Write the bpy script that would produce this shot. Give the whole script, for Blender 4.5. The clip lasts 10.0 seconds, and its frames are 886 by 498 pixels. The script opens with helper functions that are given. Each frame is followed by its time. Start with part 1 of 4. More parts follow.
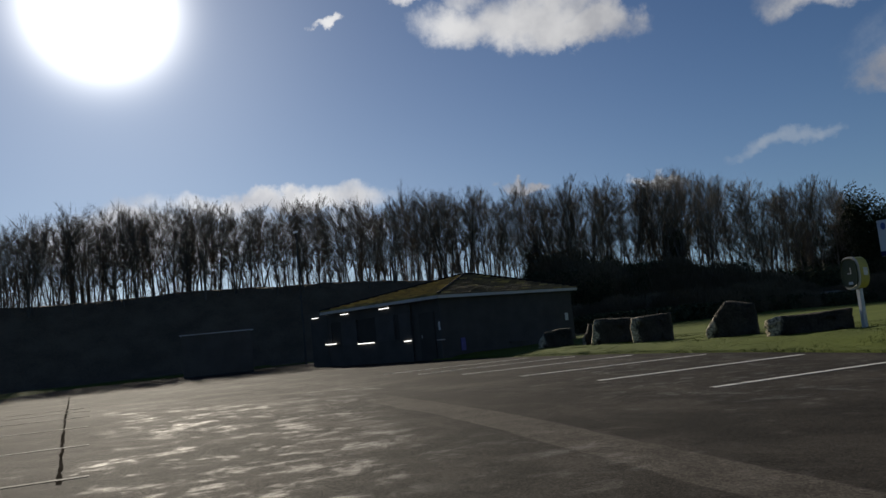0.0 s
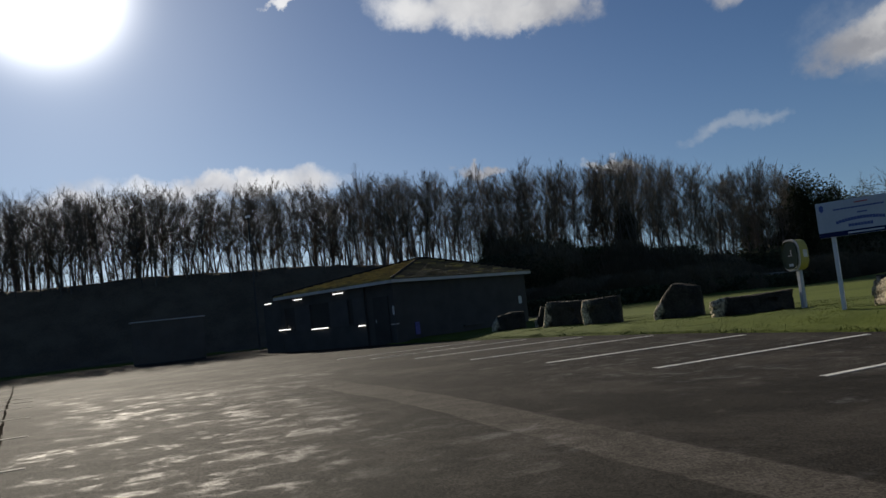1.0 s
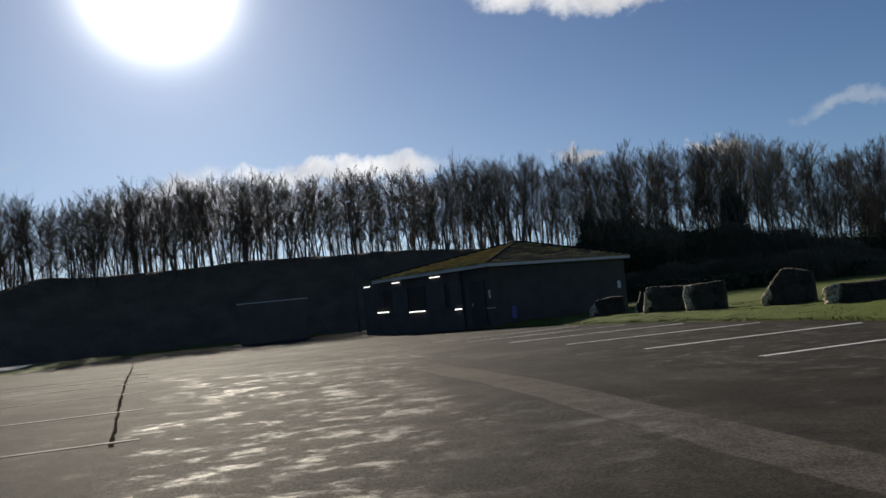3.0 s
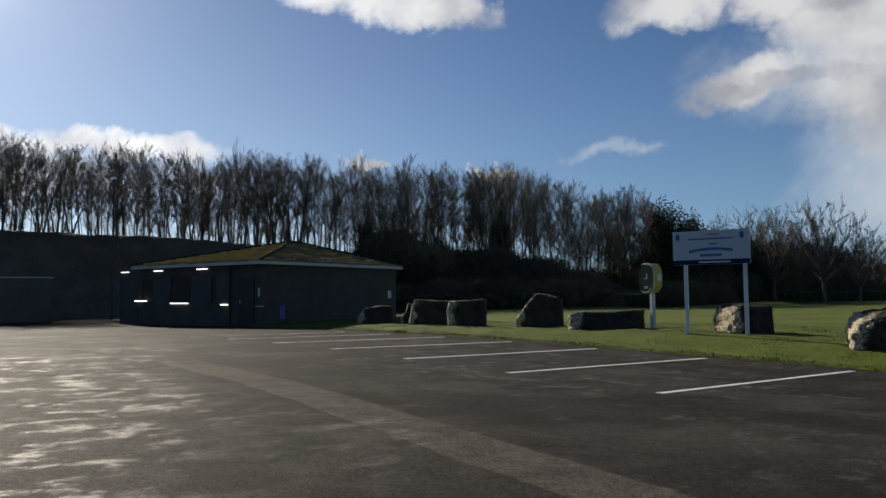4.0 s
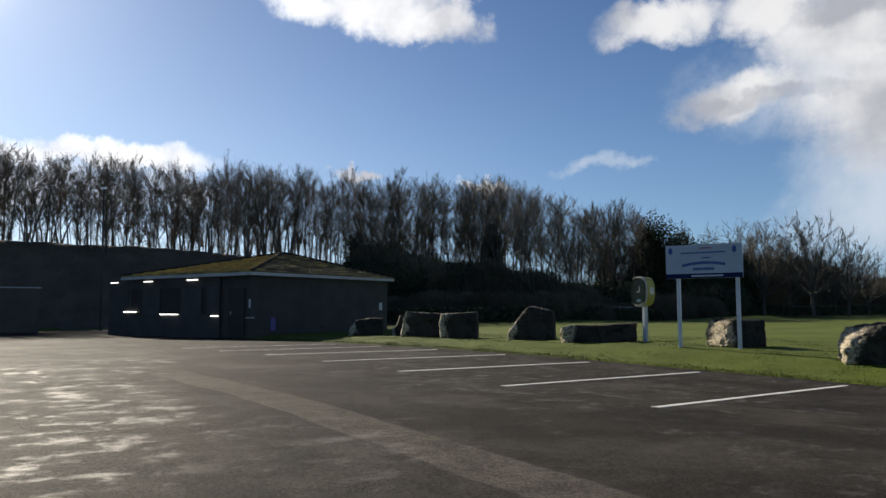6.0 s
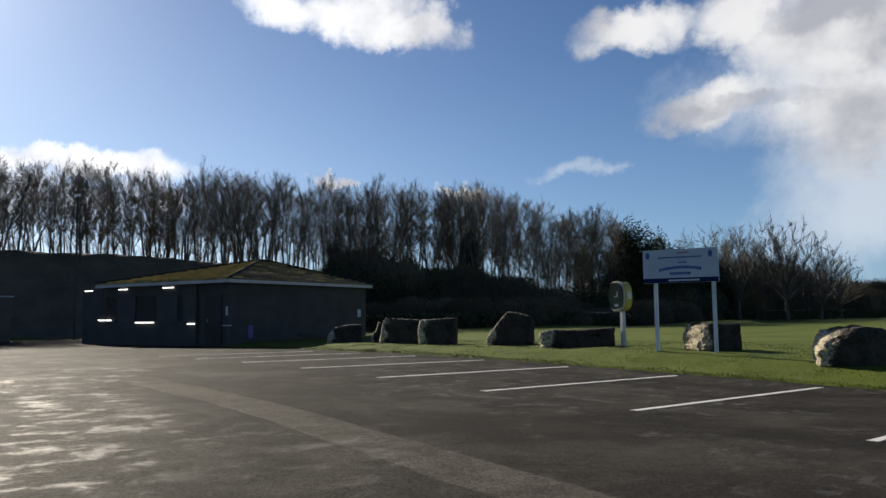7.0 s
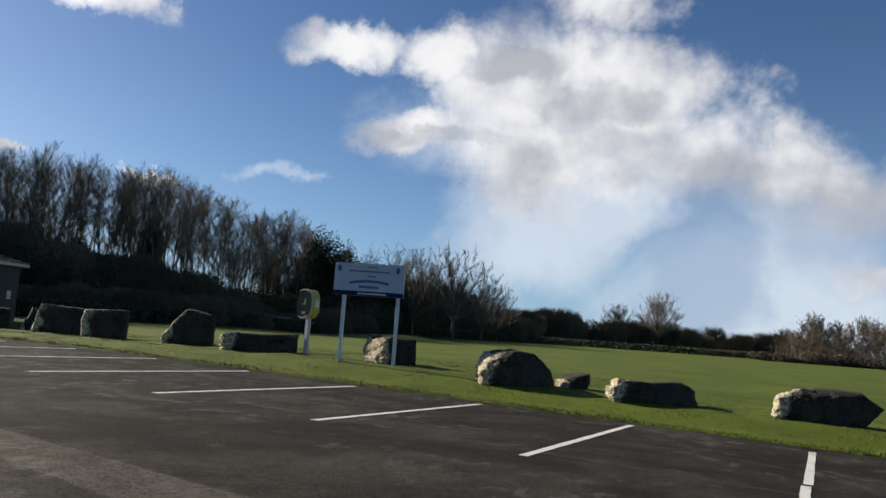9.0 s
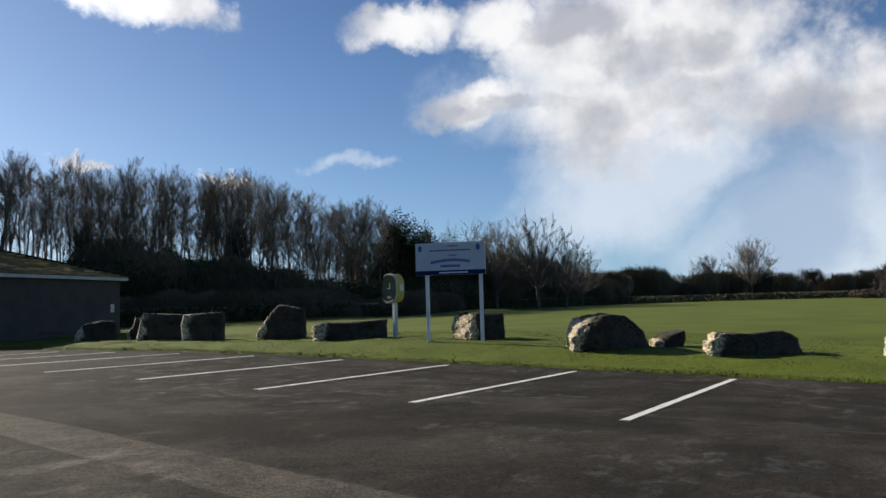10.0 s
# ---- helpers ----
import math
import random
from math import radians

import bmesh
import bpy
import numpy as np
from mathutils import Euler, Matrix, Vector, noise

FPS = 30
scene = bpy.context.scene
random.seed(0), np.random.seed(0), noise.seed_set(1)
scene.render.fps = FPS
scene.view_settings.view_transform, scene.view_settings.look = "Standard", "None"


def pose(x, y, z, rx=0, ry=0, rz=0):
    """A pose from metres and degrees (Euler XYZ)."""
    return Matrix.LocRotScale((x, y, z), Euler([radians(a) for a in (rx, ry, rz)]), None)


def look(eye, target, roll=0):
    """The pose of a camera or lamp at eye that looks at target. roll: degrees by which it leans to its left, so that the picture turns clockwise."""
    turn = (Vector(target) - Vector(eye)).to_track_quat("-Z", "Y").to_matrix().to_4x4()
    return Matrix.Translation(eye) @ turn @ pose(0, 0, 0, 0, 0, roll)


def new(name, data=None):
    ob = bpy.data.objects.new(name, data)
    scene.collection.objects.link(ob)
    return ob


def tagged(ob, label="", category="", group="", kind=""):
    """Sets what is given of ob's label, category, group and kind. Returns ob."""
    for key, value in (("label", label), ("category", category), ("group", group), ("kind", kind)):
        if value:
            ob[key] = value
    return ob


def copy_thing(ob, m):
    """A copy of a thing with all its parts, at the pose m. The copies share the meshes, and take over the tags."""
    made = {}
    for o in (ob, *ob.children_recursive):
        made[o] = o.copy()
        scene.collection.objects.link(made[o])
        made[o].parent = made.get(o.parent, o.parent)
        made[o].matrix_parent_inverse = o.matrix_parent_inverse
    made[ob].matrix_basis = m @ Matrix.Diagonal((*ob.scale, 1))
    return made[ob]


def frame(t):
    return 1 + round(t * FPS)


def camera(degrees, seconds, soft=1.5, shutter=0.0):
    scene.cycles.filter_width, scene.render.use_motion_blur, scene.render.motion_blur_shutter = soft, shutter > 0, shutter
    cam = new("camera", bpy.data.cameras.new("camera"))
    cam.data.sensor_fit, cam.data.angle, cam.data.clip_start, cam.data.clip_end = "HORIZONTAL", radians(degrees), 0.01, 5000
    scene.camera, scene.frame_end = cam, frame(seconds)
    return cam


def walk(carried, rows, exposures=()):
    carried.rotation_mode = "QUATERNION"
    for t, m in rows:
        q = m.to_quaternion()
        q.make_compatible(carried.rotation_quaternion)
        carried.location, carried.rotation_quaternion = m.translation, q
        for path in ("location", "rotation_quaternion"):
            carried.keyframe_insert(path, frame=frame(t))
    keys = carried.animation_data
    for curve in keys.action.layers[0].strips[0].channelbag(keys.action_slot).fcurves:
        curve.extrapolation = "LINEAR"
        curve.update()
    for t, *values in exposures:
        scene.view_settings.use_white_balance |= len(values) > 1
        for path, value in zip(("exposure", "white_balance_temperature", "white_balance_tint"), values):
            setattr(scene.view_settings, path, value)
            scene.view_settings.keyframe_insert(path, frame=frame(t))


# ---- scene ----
cam = camera(60.15, 10.0)
PATH = [
    (0, (0.130, -0.046, 1.141), (-1.6689, 0.8019, 1.3545), -5.73),
    (0.5, (0.169, 0.028, 1.138), (-1.6291, 0.8981, 1.2422), -8.44),
    (1, (0.191, 0.058, 1.141), (-1.5630, 1.0046, 1.3011), -6.32),
    (1.5, (0.165, 0.047, 1.150), (-1.5828, 0.9987, 1.3520), -5.66),
    (2, (0.113, -0.007, 1.115), (-1.8041, 0.5492, 1.2462), -10.33),
    (2.2, (0.098, -0.015, 1.118), (-1.8319, 0.4981, 1.2227), -10.07),
    (3.3, (0.187, 0.136, 1.129), (-1.6151, 0.9801, 1.3272), -3.40),
    (3.5, (0.182, 0.134, 1.130), (-1.5729, 1.0646, 1.3665), -2.00),
    (4, (0.188, 0.169, 1.115), (-1.3946, 1.3850, 1.2404), -0.57),
    (4.5, (0.121, 0.158, 1.117), (-1.3052, 1.5443, 1.3315), -0.09),
    (5, (0.110, 0.127, 1.118), (-1.4766, 1.3232, 1.3477), 0.54),
    (5.2, (0.113, 0.126, 1.119), (-1.4758, 1.3230, 1.3281), -0.90),
    (6.3, (0.132, 0.128, 1.118), (-1.4276, 1.3731, 1.2481), -0.30),
    (6.5, (0.131, 0.140, 1.110), (-1.4621, 1.3449, 1.2066), -1.86),
    (7, (0.121, 0.124, 1.102), (-1.4074, 1.4024, 1.2757), -0.67),
    (7.5, (0.097, 0.200, 1.090), (-1.0161, 1.8533, 1.2604), -3.28),
    (8, (0.026, 0.208, 1.066), (-0.9474, 1.9521, 0.9652), -3.16),
    (8.5, (-0.068, 0.188, 1.107), (-1.0116, 1.9500, 1.1743), 1.15),
    (9, (-0.069, 0.142, 1.120), (-0.9727, 1.9131, 1.3313), 4.22),
    (9.5, (-0.068, 0.129, 1.128), (-1.0758, 1.8476, 1.3055), 2.00),
    (10, (-0.101, 0.180, 1.139), (-1.1831, 1.8562, 1.2786), -1.50),
]
walk(cam, [(t, look(eye, target, roll)) for t, eye, target, roll in PATH],
     [(0.0, 0.06), (1.0, 0.12), (2.0, 0.34), (3.5, 0.36), (4.5, 0.68), (6.5, 0.80), (7.5, 0.84), (8.0, 1.05), (8.5, 1.05), (9.0, 0.90), (10.0, 0.96)])

# ---- world, sun, exposure ----
SUN_AZ, SUN_EL = 88.2, 24.0
SUN = Vector((-math.sin(radians(SUN_AZ)) * math.cos(radians(SUN_EL)),
              math.cos(radians(SUN_AZ)) * math.cos(radians(SUN_EL)), math.sin(radians(SUN_EL))))


class Nodes:
    """Short forms for building a node tree."""

    def __init__(self, tree):
        self.tree = tree
        tree.nodes.clear()

    def add(self, kind, **values):
        n = self.tree.nodes.new(kind)
        for key, value in values.items():
            n.inputs[key.replace("_", " ")].default_value = value
        return n

    def put(self, socket, value):
        if isinstance(value, bpy.types.NodeSocket):
            self.tree.links.new(value, socket)
        else:
            socket.default_value = value

    def math(self, op, a, b=0.0, c=0.0, clamp=False):
        n = self.tree.nodes.new("ShaderNodeMath")
        n.operation, n.use_clamp = op, clamp
        for s, v in zip(n.inputs, (a, b, c)):
            self.put(s, v)
        return n.outputs[0]

    def vmath(self, op, a, b=(0, 0, 0)):
        n = self.tree.nodes.new("ShaderNodeVectorMath")
        n.operation = op
        self.put(n.inputs[0], a)
        self.put(n.inputs[1], b)
        return n.outputs["Value"] if op in ("DOT_PRODUCT", "LENGTH") else n.outputs[0]

    def ramp(self, value, lo, hi, a=0.0, b=1.0, smooth=True):
        n = self.tree.nodes.new("ShaderNodeMapRange")
        n.interpolation_type = "SMOOTHSTEP" if smooth else "LINEAR"
        for s, v in zip(n.inputs, (value, lo, hi, a, b)):
            self.put(s, v)
        return n.outputs[0]

    def noise(self, vector, scale, detail=4.0, rough=0.55, distort=0.0):
        n = self.tree.nodes.new("ShaderNodeTexNoise")
        if vector is not None:
            self.put(n.inputs["Vector"], vector)
        n.inputs["Scale"].default_value, n.inputs["Detail"].default_value = scale, detail
        n.inputs["Roughness"].default_value, n.inputs["Distortion"].default_value = rough, distort
        return n.outputs["Fac"]

    def mix(self, fac, a, b):
        n = self.tree.nodes.new("ShaderNodeMix")
        n.data_type = "RGBA"
        for s, v in zip((n.inputs[0], n.inputs[6], n.inputs[7]), (fac, a, b)):
            if isinstance(v, tuple) and len(v) == 3:
                v = (*v, 1)
            self.put(s, v)
        return n.outputs[2]


def n_combine(n, k):
    c = n.tree.nodes.new("ShaderNodeCombineXYZ")
    for s in c.inputs:
        n.put(s, k)
    return c.outputs[0]


def make_world():
    world = bpy.data.worlds.new("world")
    scene.world = world
    world.use_nodes = True
    n = Nodes(world.node_tree)
    sky = n.add("ShaderNodeTexSky")
    sky.sky_type, sky.sun_disc = "NISHITA", False
    sky.sun_elevation, sky.sun_rotation = radians(SUN_EL), radians(-SUN_AZ)
    sky.altitude, sky.air_density, sky.dust_density, sky.ozone_density = 60, 1.0, 0.15, 3.0
    way = n.add("ShaderNodeTexCoord").outputs["Generated"]
    xyz = n.tree.nodes.new("ShaderNodeSeparateXYZ")
    n.put(xyz.inputs[0], way)
    x, y, z = xyz.outputs
    az = n.math("DEGREES", n.math("ARCTAN2", n.math("MULTIPLY", x, -1), y))
    el = n.math("DEGREES", n.math("ARCSINE", z))
    sway = n.math("SUBTRACT", n.noise(way, 6.5, 6.0, 0.62), 0.5)
    heave = n.math("SUBTRACT", n.noise(n.vmath("ADD", way, (3.1, 1.7, 0.4)), 8.0, 6.0, 0.62), 0.5)
    az = n.math("ADD", az, n.math("MULTIPLY", sway, 13.0))
    el = n.math("ADD", el, n.math("MULTIPLY", heave, 6.5))
    billow = n.noise(way, 8.0, 6.0, 0.54, 0.3)
    fine = n.noise(way, 26.0, 6.0, 0.6, 0.2)
    rag = n.math("ADD", n.math("MULTIPLY", n.math("SUBTRACT", billow, 0.5), 2.6), n.math("MULTIPLY", n.math("SUBTRACT", fine, 0.5), 0.55))

    def blob(a0, e0, ra, re, lean=0.0):
        da, de = n.math("SUBTRACT", az, a0), n.math("SUBTRACT", el, e0)
        de = n.math("ADD", de, n.math("MULTIPLY", da, lean))
        da, de = n.math("DIVIDE", da, ra), n.math("DIVIDE", de, re)
        return n.math("SUBTRACT", 1.0, n.math("ADD", n.math("MULTIPLY", da, da), n.math("MULTIPLY", de, de)))

    def union(blobs):
        top = blobs[0]
        for b in blobs[1:]:
            top = n.math("MAXIMUM", top, b)
        return n.math("MAXIMUM", top, -3.0)

    # heaped clouds: (azimuth, elevation, half width, half height, lean)
    heaps = union([blob(*b) for b in (
        (60.0, 22.4, 5.5, 1.8, -0.06), (60.5, 25.2, 3.2, 2.4), (57.0, 22.4, 5.0, 2.0), (53.0, 20.9, 5.2, 1.5, -0.18), (66.0, 25.0, 1.6, 1.0),
        (77.5, 11.0, 7.5, 1.1), (83.0, 8.6, 13.0, 2.4), (59.4, 10.2, 1.3, 0.4), (48.2, 9.3, 2.2, 0.4),
        (35.0, 20.5, 5.6, 1.7), (28.5, 20.5, 5.0, 2.2), (29.0, 14.6, 5.5, 1.8, 0.08), (20.5, 19.0, 7.5, 6.0), (12.0, 17.0, 8.0, 5.0, -0.2),
        (18.0, 27.0, 7.0, 5.0), (5.0, 13.2, 9.0, 4.0, -0.25), (-3.0, 10.5, 7.0, 2.8), (-3.0, 6.0, 5.0, 1.2), (-22.0, 12.0, 12.0, 4.0), (73.0, 22.9, 1.4, 0.4),
        (20.0, 13.0, 8.0, 4.0))])
    heap = n.ramp(n.math("ADD", heaps, rag), -0.22, 1.05)
    # thin veils
    veils = union([blob(*b) for b in (
        (18.0, 8.5, 11.0, 6.5, 0.2), (5.0, 5.0, 16.0, 7.0), (-12.0, 6.0, 14.0, 8.0), (20.0, 15.0, 14.0, 6.0))]
                  + [n.math("SUBTRACT", n.math("MULTIPLY", blob(*b), 0.9), 0.25) for b in ((39.3, 10.9, 4.0, 1.0, 0.12), (101.5, 12.1, 4.6, 1.0))])
    soft = n.noise(way, 5.0, 5.0, 0.6, 0.6)
    veil = n.math("MULTIPLY", n.ramp(n.math("ADD", veils, n.math("MULTIPLY", n.math("SUBTRACT", soft, 0.5), 1.6)), -0.15, 1.0), 0.8)
    # grey undersides, and a blue-grey shower under the large cloud
    base = n.ramp(union([blob(*b) for b in ((7.0, 11.6, 12.0, 2.6, -0.15), (15.0, 16.5, 5.0, 1.8), (27.0, 14.2, 5.0, 0.8), (22.0, 20.0, 4.0, 1.5))]), -0.6, 0.9)
    shade = n.ramp(n.math("ADD", n.noise(n.vmath("ADD", way, (0.0, 0.0, 0.03)), 9.0, 5.0, 0.52), n.math("MULTIPLY", base, 0.15)), 0.35, 0.70)
    cloud = n.mix(shade, (0.81, 0.81, 0.82), (0.42, 0.435, 0.485))
    shower = n.ramp(union([blob(9.5, 5.0, 4.6, 6.5, 0.5), n.math("SUBTRACT", blob(-3.0, 9.0, 9.0, 4.0), 0.3)]), -1.0, 0.9)
    thin = n.mix(shower, (0.64, 0.70, 0.78), (0.39, 0.475, 0.61))
    # the bright haze round the sun
    near = n.math("MAXIMUM", n.vmath("DOT_PRODUCT", way, tuple(SUN)), 0.0)
    halo = n.math("ADD", n.math("MULTIPLY", n.math("POWER", near, 620.0), 9.0), n.math("MULTIPLY", n.math("POWER", near, 60.0), 0.30))
    halo = n.math("ADD", halo, n.math("MULTIPLY", n.math("POWER", near, 9.0), 0.11))
    lit = n.vmath("MULTIPLY", sky.outputs[0], (SKY_GAIN * 0.68, SKY_GAIN * 0.92, SKY_GAIN * 1.24))
    glow = n.tree.nodes.new("ShaderNodeCombineXYZ")
    for s, k in zip(glow.inputs, (1.0, 0.97, 0.92)):
        n.put(s, n.math("MULTIPLY", halo, k))
    haze = n.math("MULTIPLY", n.math("POWER", near, 6.0), 0.75)
    low = n.math("POWER", 2.718, n.math("MULTIPLY", n.math("MAXIMUM", n.math("DEGREES", n.math("ARCSINE", z)), 0.0), -0.11))
    lit = n.mix(n.math("MULTIPLY", low, 0.55), lit, (0.40, 0.62, 0.88))
    lit = n.vmath("ADD", lit, glow.outputs[0])
    lit = n.vmath("ADD", lit, n.vmath("MULTIPLY", n_combine(n, n.math("MULTIPLY", haze, low)), (1.0, 0.97, 0.93)))
    lit = n.mix(veil, lit, thin)
    silver = n.math("ADD", 1.0, n.math("MULTIPLY", n.math("POWER", near, 8.0), 0.9))
    bright = n.tree.nodes.new("ShaderNodeCombineXYZ")
    for s in bright.inputs:
        n.put(s, silver)
    lit = n.mix(heap, lit, n.vmath("MULTIPLY", cloud, bright.outputs[0]))
    back = n.add("ShaderNodeBackground")
    n.put(back.inputs[0], lit)
    back.inputs[1].default_value = 0.6
    out = n.add("ShaderNodeOutputWorld")
    n.put(out.inputs[0], back.outputs[0])


SKY_GAIN = 0.055
make_world()
sun = new("sun", bpy.data.lights.new("sun", "SUN"))
sun.data.energy, sun.data.angle, sun.data.color = 5.0, radians(0.6), (1.0, 0.90, 0.74)
sun.matrix_world = look(SUN * 100, (0, 0, 0))


# ---- materials ----
def material(name, base, second=None, scale=3.0, fine=40.0, rough=0.8, rough_to=None, bump=0.3, depth=0.01, metal=0.0, spec=0.5,
             contrast=(0.35, 0.65), per_object=0.0, stretch=(1, 1, 1), per_island=0.0):
    m = bpy.data.materials.new(name)
    m.use_nodes = True
    n = Nodes(m.node_tree)
    place = n.add("ShaderNodeTexCoord").outputs["Object"]
    if stretch != (1, 1, 1):
        place = n.vmath("MULTIPLY", place, stretch)
    big, small = n.noise(place, scale, 5.0, 0.6), n.noise(place, fine, 4.0, 0.65)
    blend = n.ramp(n.math("ADD", n.math("MULTIPLY", big, 0.65), n.math("MULTIPLY", small, 0.35)), *contrast)
    colour = n.mix(blend, base, second or tuple(c * 0.6 for c in base))
    if per_object:
        k = n.ramp(n.add("ShaderNodeObjectInfo").outputs["Random"], 0, 1, 1 - per_object, 1 + per_object, False)
        colour = n.vmath("MULTIPLY", colour, n_combine(n, k))
    if per_island:
        k = n.ramp(n.add("ShaderNodeNewGeometry").outputs["Random Per Island"], 0, 1, 1 - per_island, 1 + per_island, False)
        colour = n.vmath("MULTIPLY", colour, n_combine(n, k))
    s = n.add("ShaderNodeBsdfPrincipled", Metallic=metal)
    s.inputs["Specular IOR Level"].default_value = spec
    n.put(s.inputs["Base Color"], colour)
    n.put(s.inputs["Roughness"], n.ramp(big, 0.3, 0.7, rough, rough if rough_to is None else rough_to))
    if bump:
        b = n.add("ShaderNodeBump", Strength=bump, Distance=depth)
        n.put(b.inputs["Height"], n.math("ADD", small, n.math("MULTIPLY", big, 0.6)))
        n.put(s.inputs["Normal"], b.outputs[0])
    n.put(n.add("ShaderNodeOutputMaterial").inputs[0], s.outputs[0])
    return m


def asphalt_material():
    """Worn car-park tarmac: stone grain, darker damp areas that shine, dry pale patches."""
    m = bpy.data.materials.new("worn asphalt")
    m.use_nodes = True
    n = Nodes(m.node_tree)
    place = n.add("ShaderNodeTexCoord").outputs["Object"]
    grain, mid = n.noise(place, 90.0, 3.0, 0.7), n.noise(place, 1.1, 5.0, 0.62, 0.4)
    large = n.noise(n.vmath("MULTIPLY", place, (0.6, 1.5, 1)), 0.22, 4.0, 0.55, 0.3)
    vor = n.add("ShaderNodeTexVoronoi", Scale=120.0)
    n.put(vor.inputs["Vector"], place)
    fleck = n.noise(n.vmath("MULTIPLY", place, (1.25, 0.85, 1)), 2.6, 9.0, 0.72, 0.2)
    damp = n.ramp(n.math("ADD", n.math("MULTIPLY", mid, 0.55), n.math("MULTIPLY", large, 0.45)), 0.43, 0.60)
    dry = n.mix(n.ramp(grain, 0.36, 0.64), (0.010, 0.009, 0.0078), (0.045, 0.0395, 0.0325))
    wet = n.mix(n.ramp(grain, 0.36, 0.64), (0.007, 0.0062, 0.0053), (0.027, 0.024, 0.020))
    # bleached flecks, and a pale trench repair that crosses the car park
    xyz = n.tree.nodes.new("ShaderNodeSeparateXYZ")
    n.put(xyz.inputs[0], place)
    run = n.ramp(xyz.outputs[0], -8.0, -1.8, 0.62, 0.0, False)
    off = n.math("SUBTRACT", n.math("SUBTRACT", xyz.outputs[1], run), 3.50)
    off = n.math("ABSOLUTE", n.math("ADD", off, n.math("MULTIPLY", n.math("SUBTRACT", mid, 0.5), 0.22)))
    trench = n.math("MULTIPLY", n.ramp(off, 0.29, 0.34, 1.0, 0.0), n.ramp(fleck, 0.30, 0.60, 0.45, 1.0))
    trench = n.math("MULTIPLY", trench, n.ramp(xyz.outputs[0], -12.8, -10.4))
    bleach = n.math("MULTIPLY", n.ramp(fleck, 0.55, 0.66), n.ramp(mid, 0.42, 0.58))
    pale = n.math("MAXIMUM", n.math("MULTIPLY", trench, 0.9), n.math("MULTIPLY", bleach, 0.45))
    s = n.add("ShaderNodeBsdfPrincipled")
    # scuffed pale patches, and a thin seam along the heads of the bays
    scuff = n.ramp(n.noise(n.vmath("ADD", place, (4.0, 9.0, 0.0)), 0.55, 7.0, 0.66, 0.3), 0.46, 0.66)
    seam = n.math("ABSOLUTE", n.math("ADD", n.math("SUBTRACT", xyz.outputs[1], 7.8), n.math("MULTIPLY", n.math("SUBTRACT", mid, 0.5), 0.16)))
    seam = n.math("MULTIPLY", n.ramp(seam, 0.03, 0.06, 0.32, 0.0), n.ramp(xyz.outputs[0], -9.0, -5.0))
    pale = n.math("MAXIMUM", n.math("MAXIMUM", pale, seam), n.math("MULTIPLY", scuff, 0.42))
    chip = n.add("ShaderNodeTexVoronoi", Scale=75.0)
    n.put(chip.inputs["Vector"], place)
    stone = n.ramp(n.vmath("DOT_PRODUCT", chip.outputs["Color"], (1.0, 0.0, 0.0)), 0.0, 1.0, 0.55, 1.5, False)
    n.put(s.inputs["Base Color"], n.vmath("MULTIPLY", n.mix(pale, n.mix(damp, wet, dry), (0.074, 0.066, 0.056)), n_combine(n, stone)))
    gloss = n.math("MULTIPLY", n.ramp(fleck, 0.47, 0.66), n.math("MULTIPLY", n.ramp(large, 0.40, 0.58), n.ramp(xyz.outputs[0], -18.0, -12.0, 0.45, 1.0)))
    n.put(s.inputs["Roughness"], n.math("ADD", n.ramp(gloss, 0, 1, 0.82, 0.62), n.math("MULTIPLY", n.math("SUBTRACT", grain, 0.5), 0.25)))
    n.put(s.inputs["Specular IOR Level"], n.ramp(gloss, 0, 1, 0.045, 0.15))
    b = n.add("ShaderNodeBump", Strength=0.55, Distance=0.006)
    n.put(b.inputs["Height"], n.math("ADD", vor.outputs["Distance"], n.math("MULTIPLY", grain, 0.8)))
    n.put(s.inputs["Normal"], b.outputs[0])
    n.put(n.add("ShaderNodeOutputMaterial").inputs[0], s.outputs[0])
    return m


def paint_material():
    """Road paint, worn through in spots."""
    m = bpy.data.materials.new("worn road paint")
    m.use_nodes = True
    n = Nodes(m.node_tree)
    place = n.add("ShaderNodeTexCoord").outputs["Object"]
    wear = n.ramp(n.math("ADD", n.math("MULTIPLY", n.noise(place, 3.0, 5.0, 0.6), 0.5), n.math("MULTIPLY", n.noise(place, 45.0, 3.0, 0.7), 0.5)), 0.52, 0.66)
    s = n.add("ShaderNodeBsdfPrincipled", Roughness=0.7)
    n.put(s.inputs["Base Color"], n.mix(wear, (0.55, 0.54, 0.51), (0.08, 0.075, 0.07)))
    n.put(n.add("ShaderNodeOutputMaterial").inputs[0], s.outputs[0])
    return m


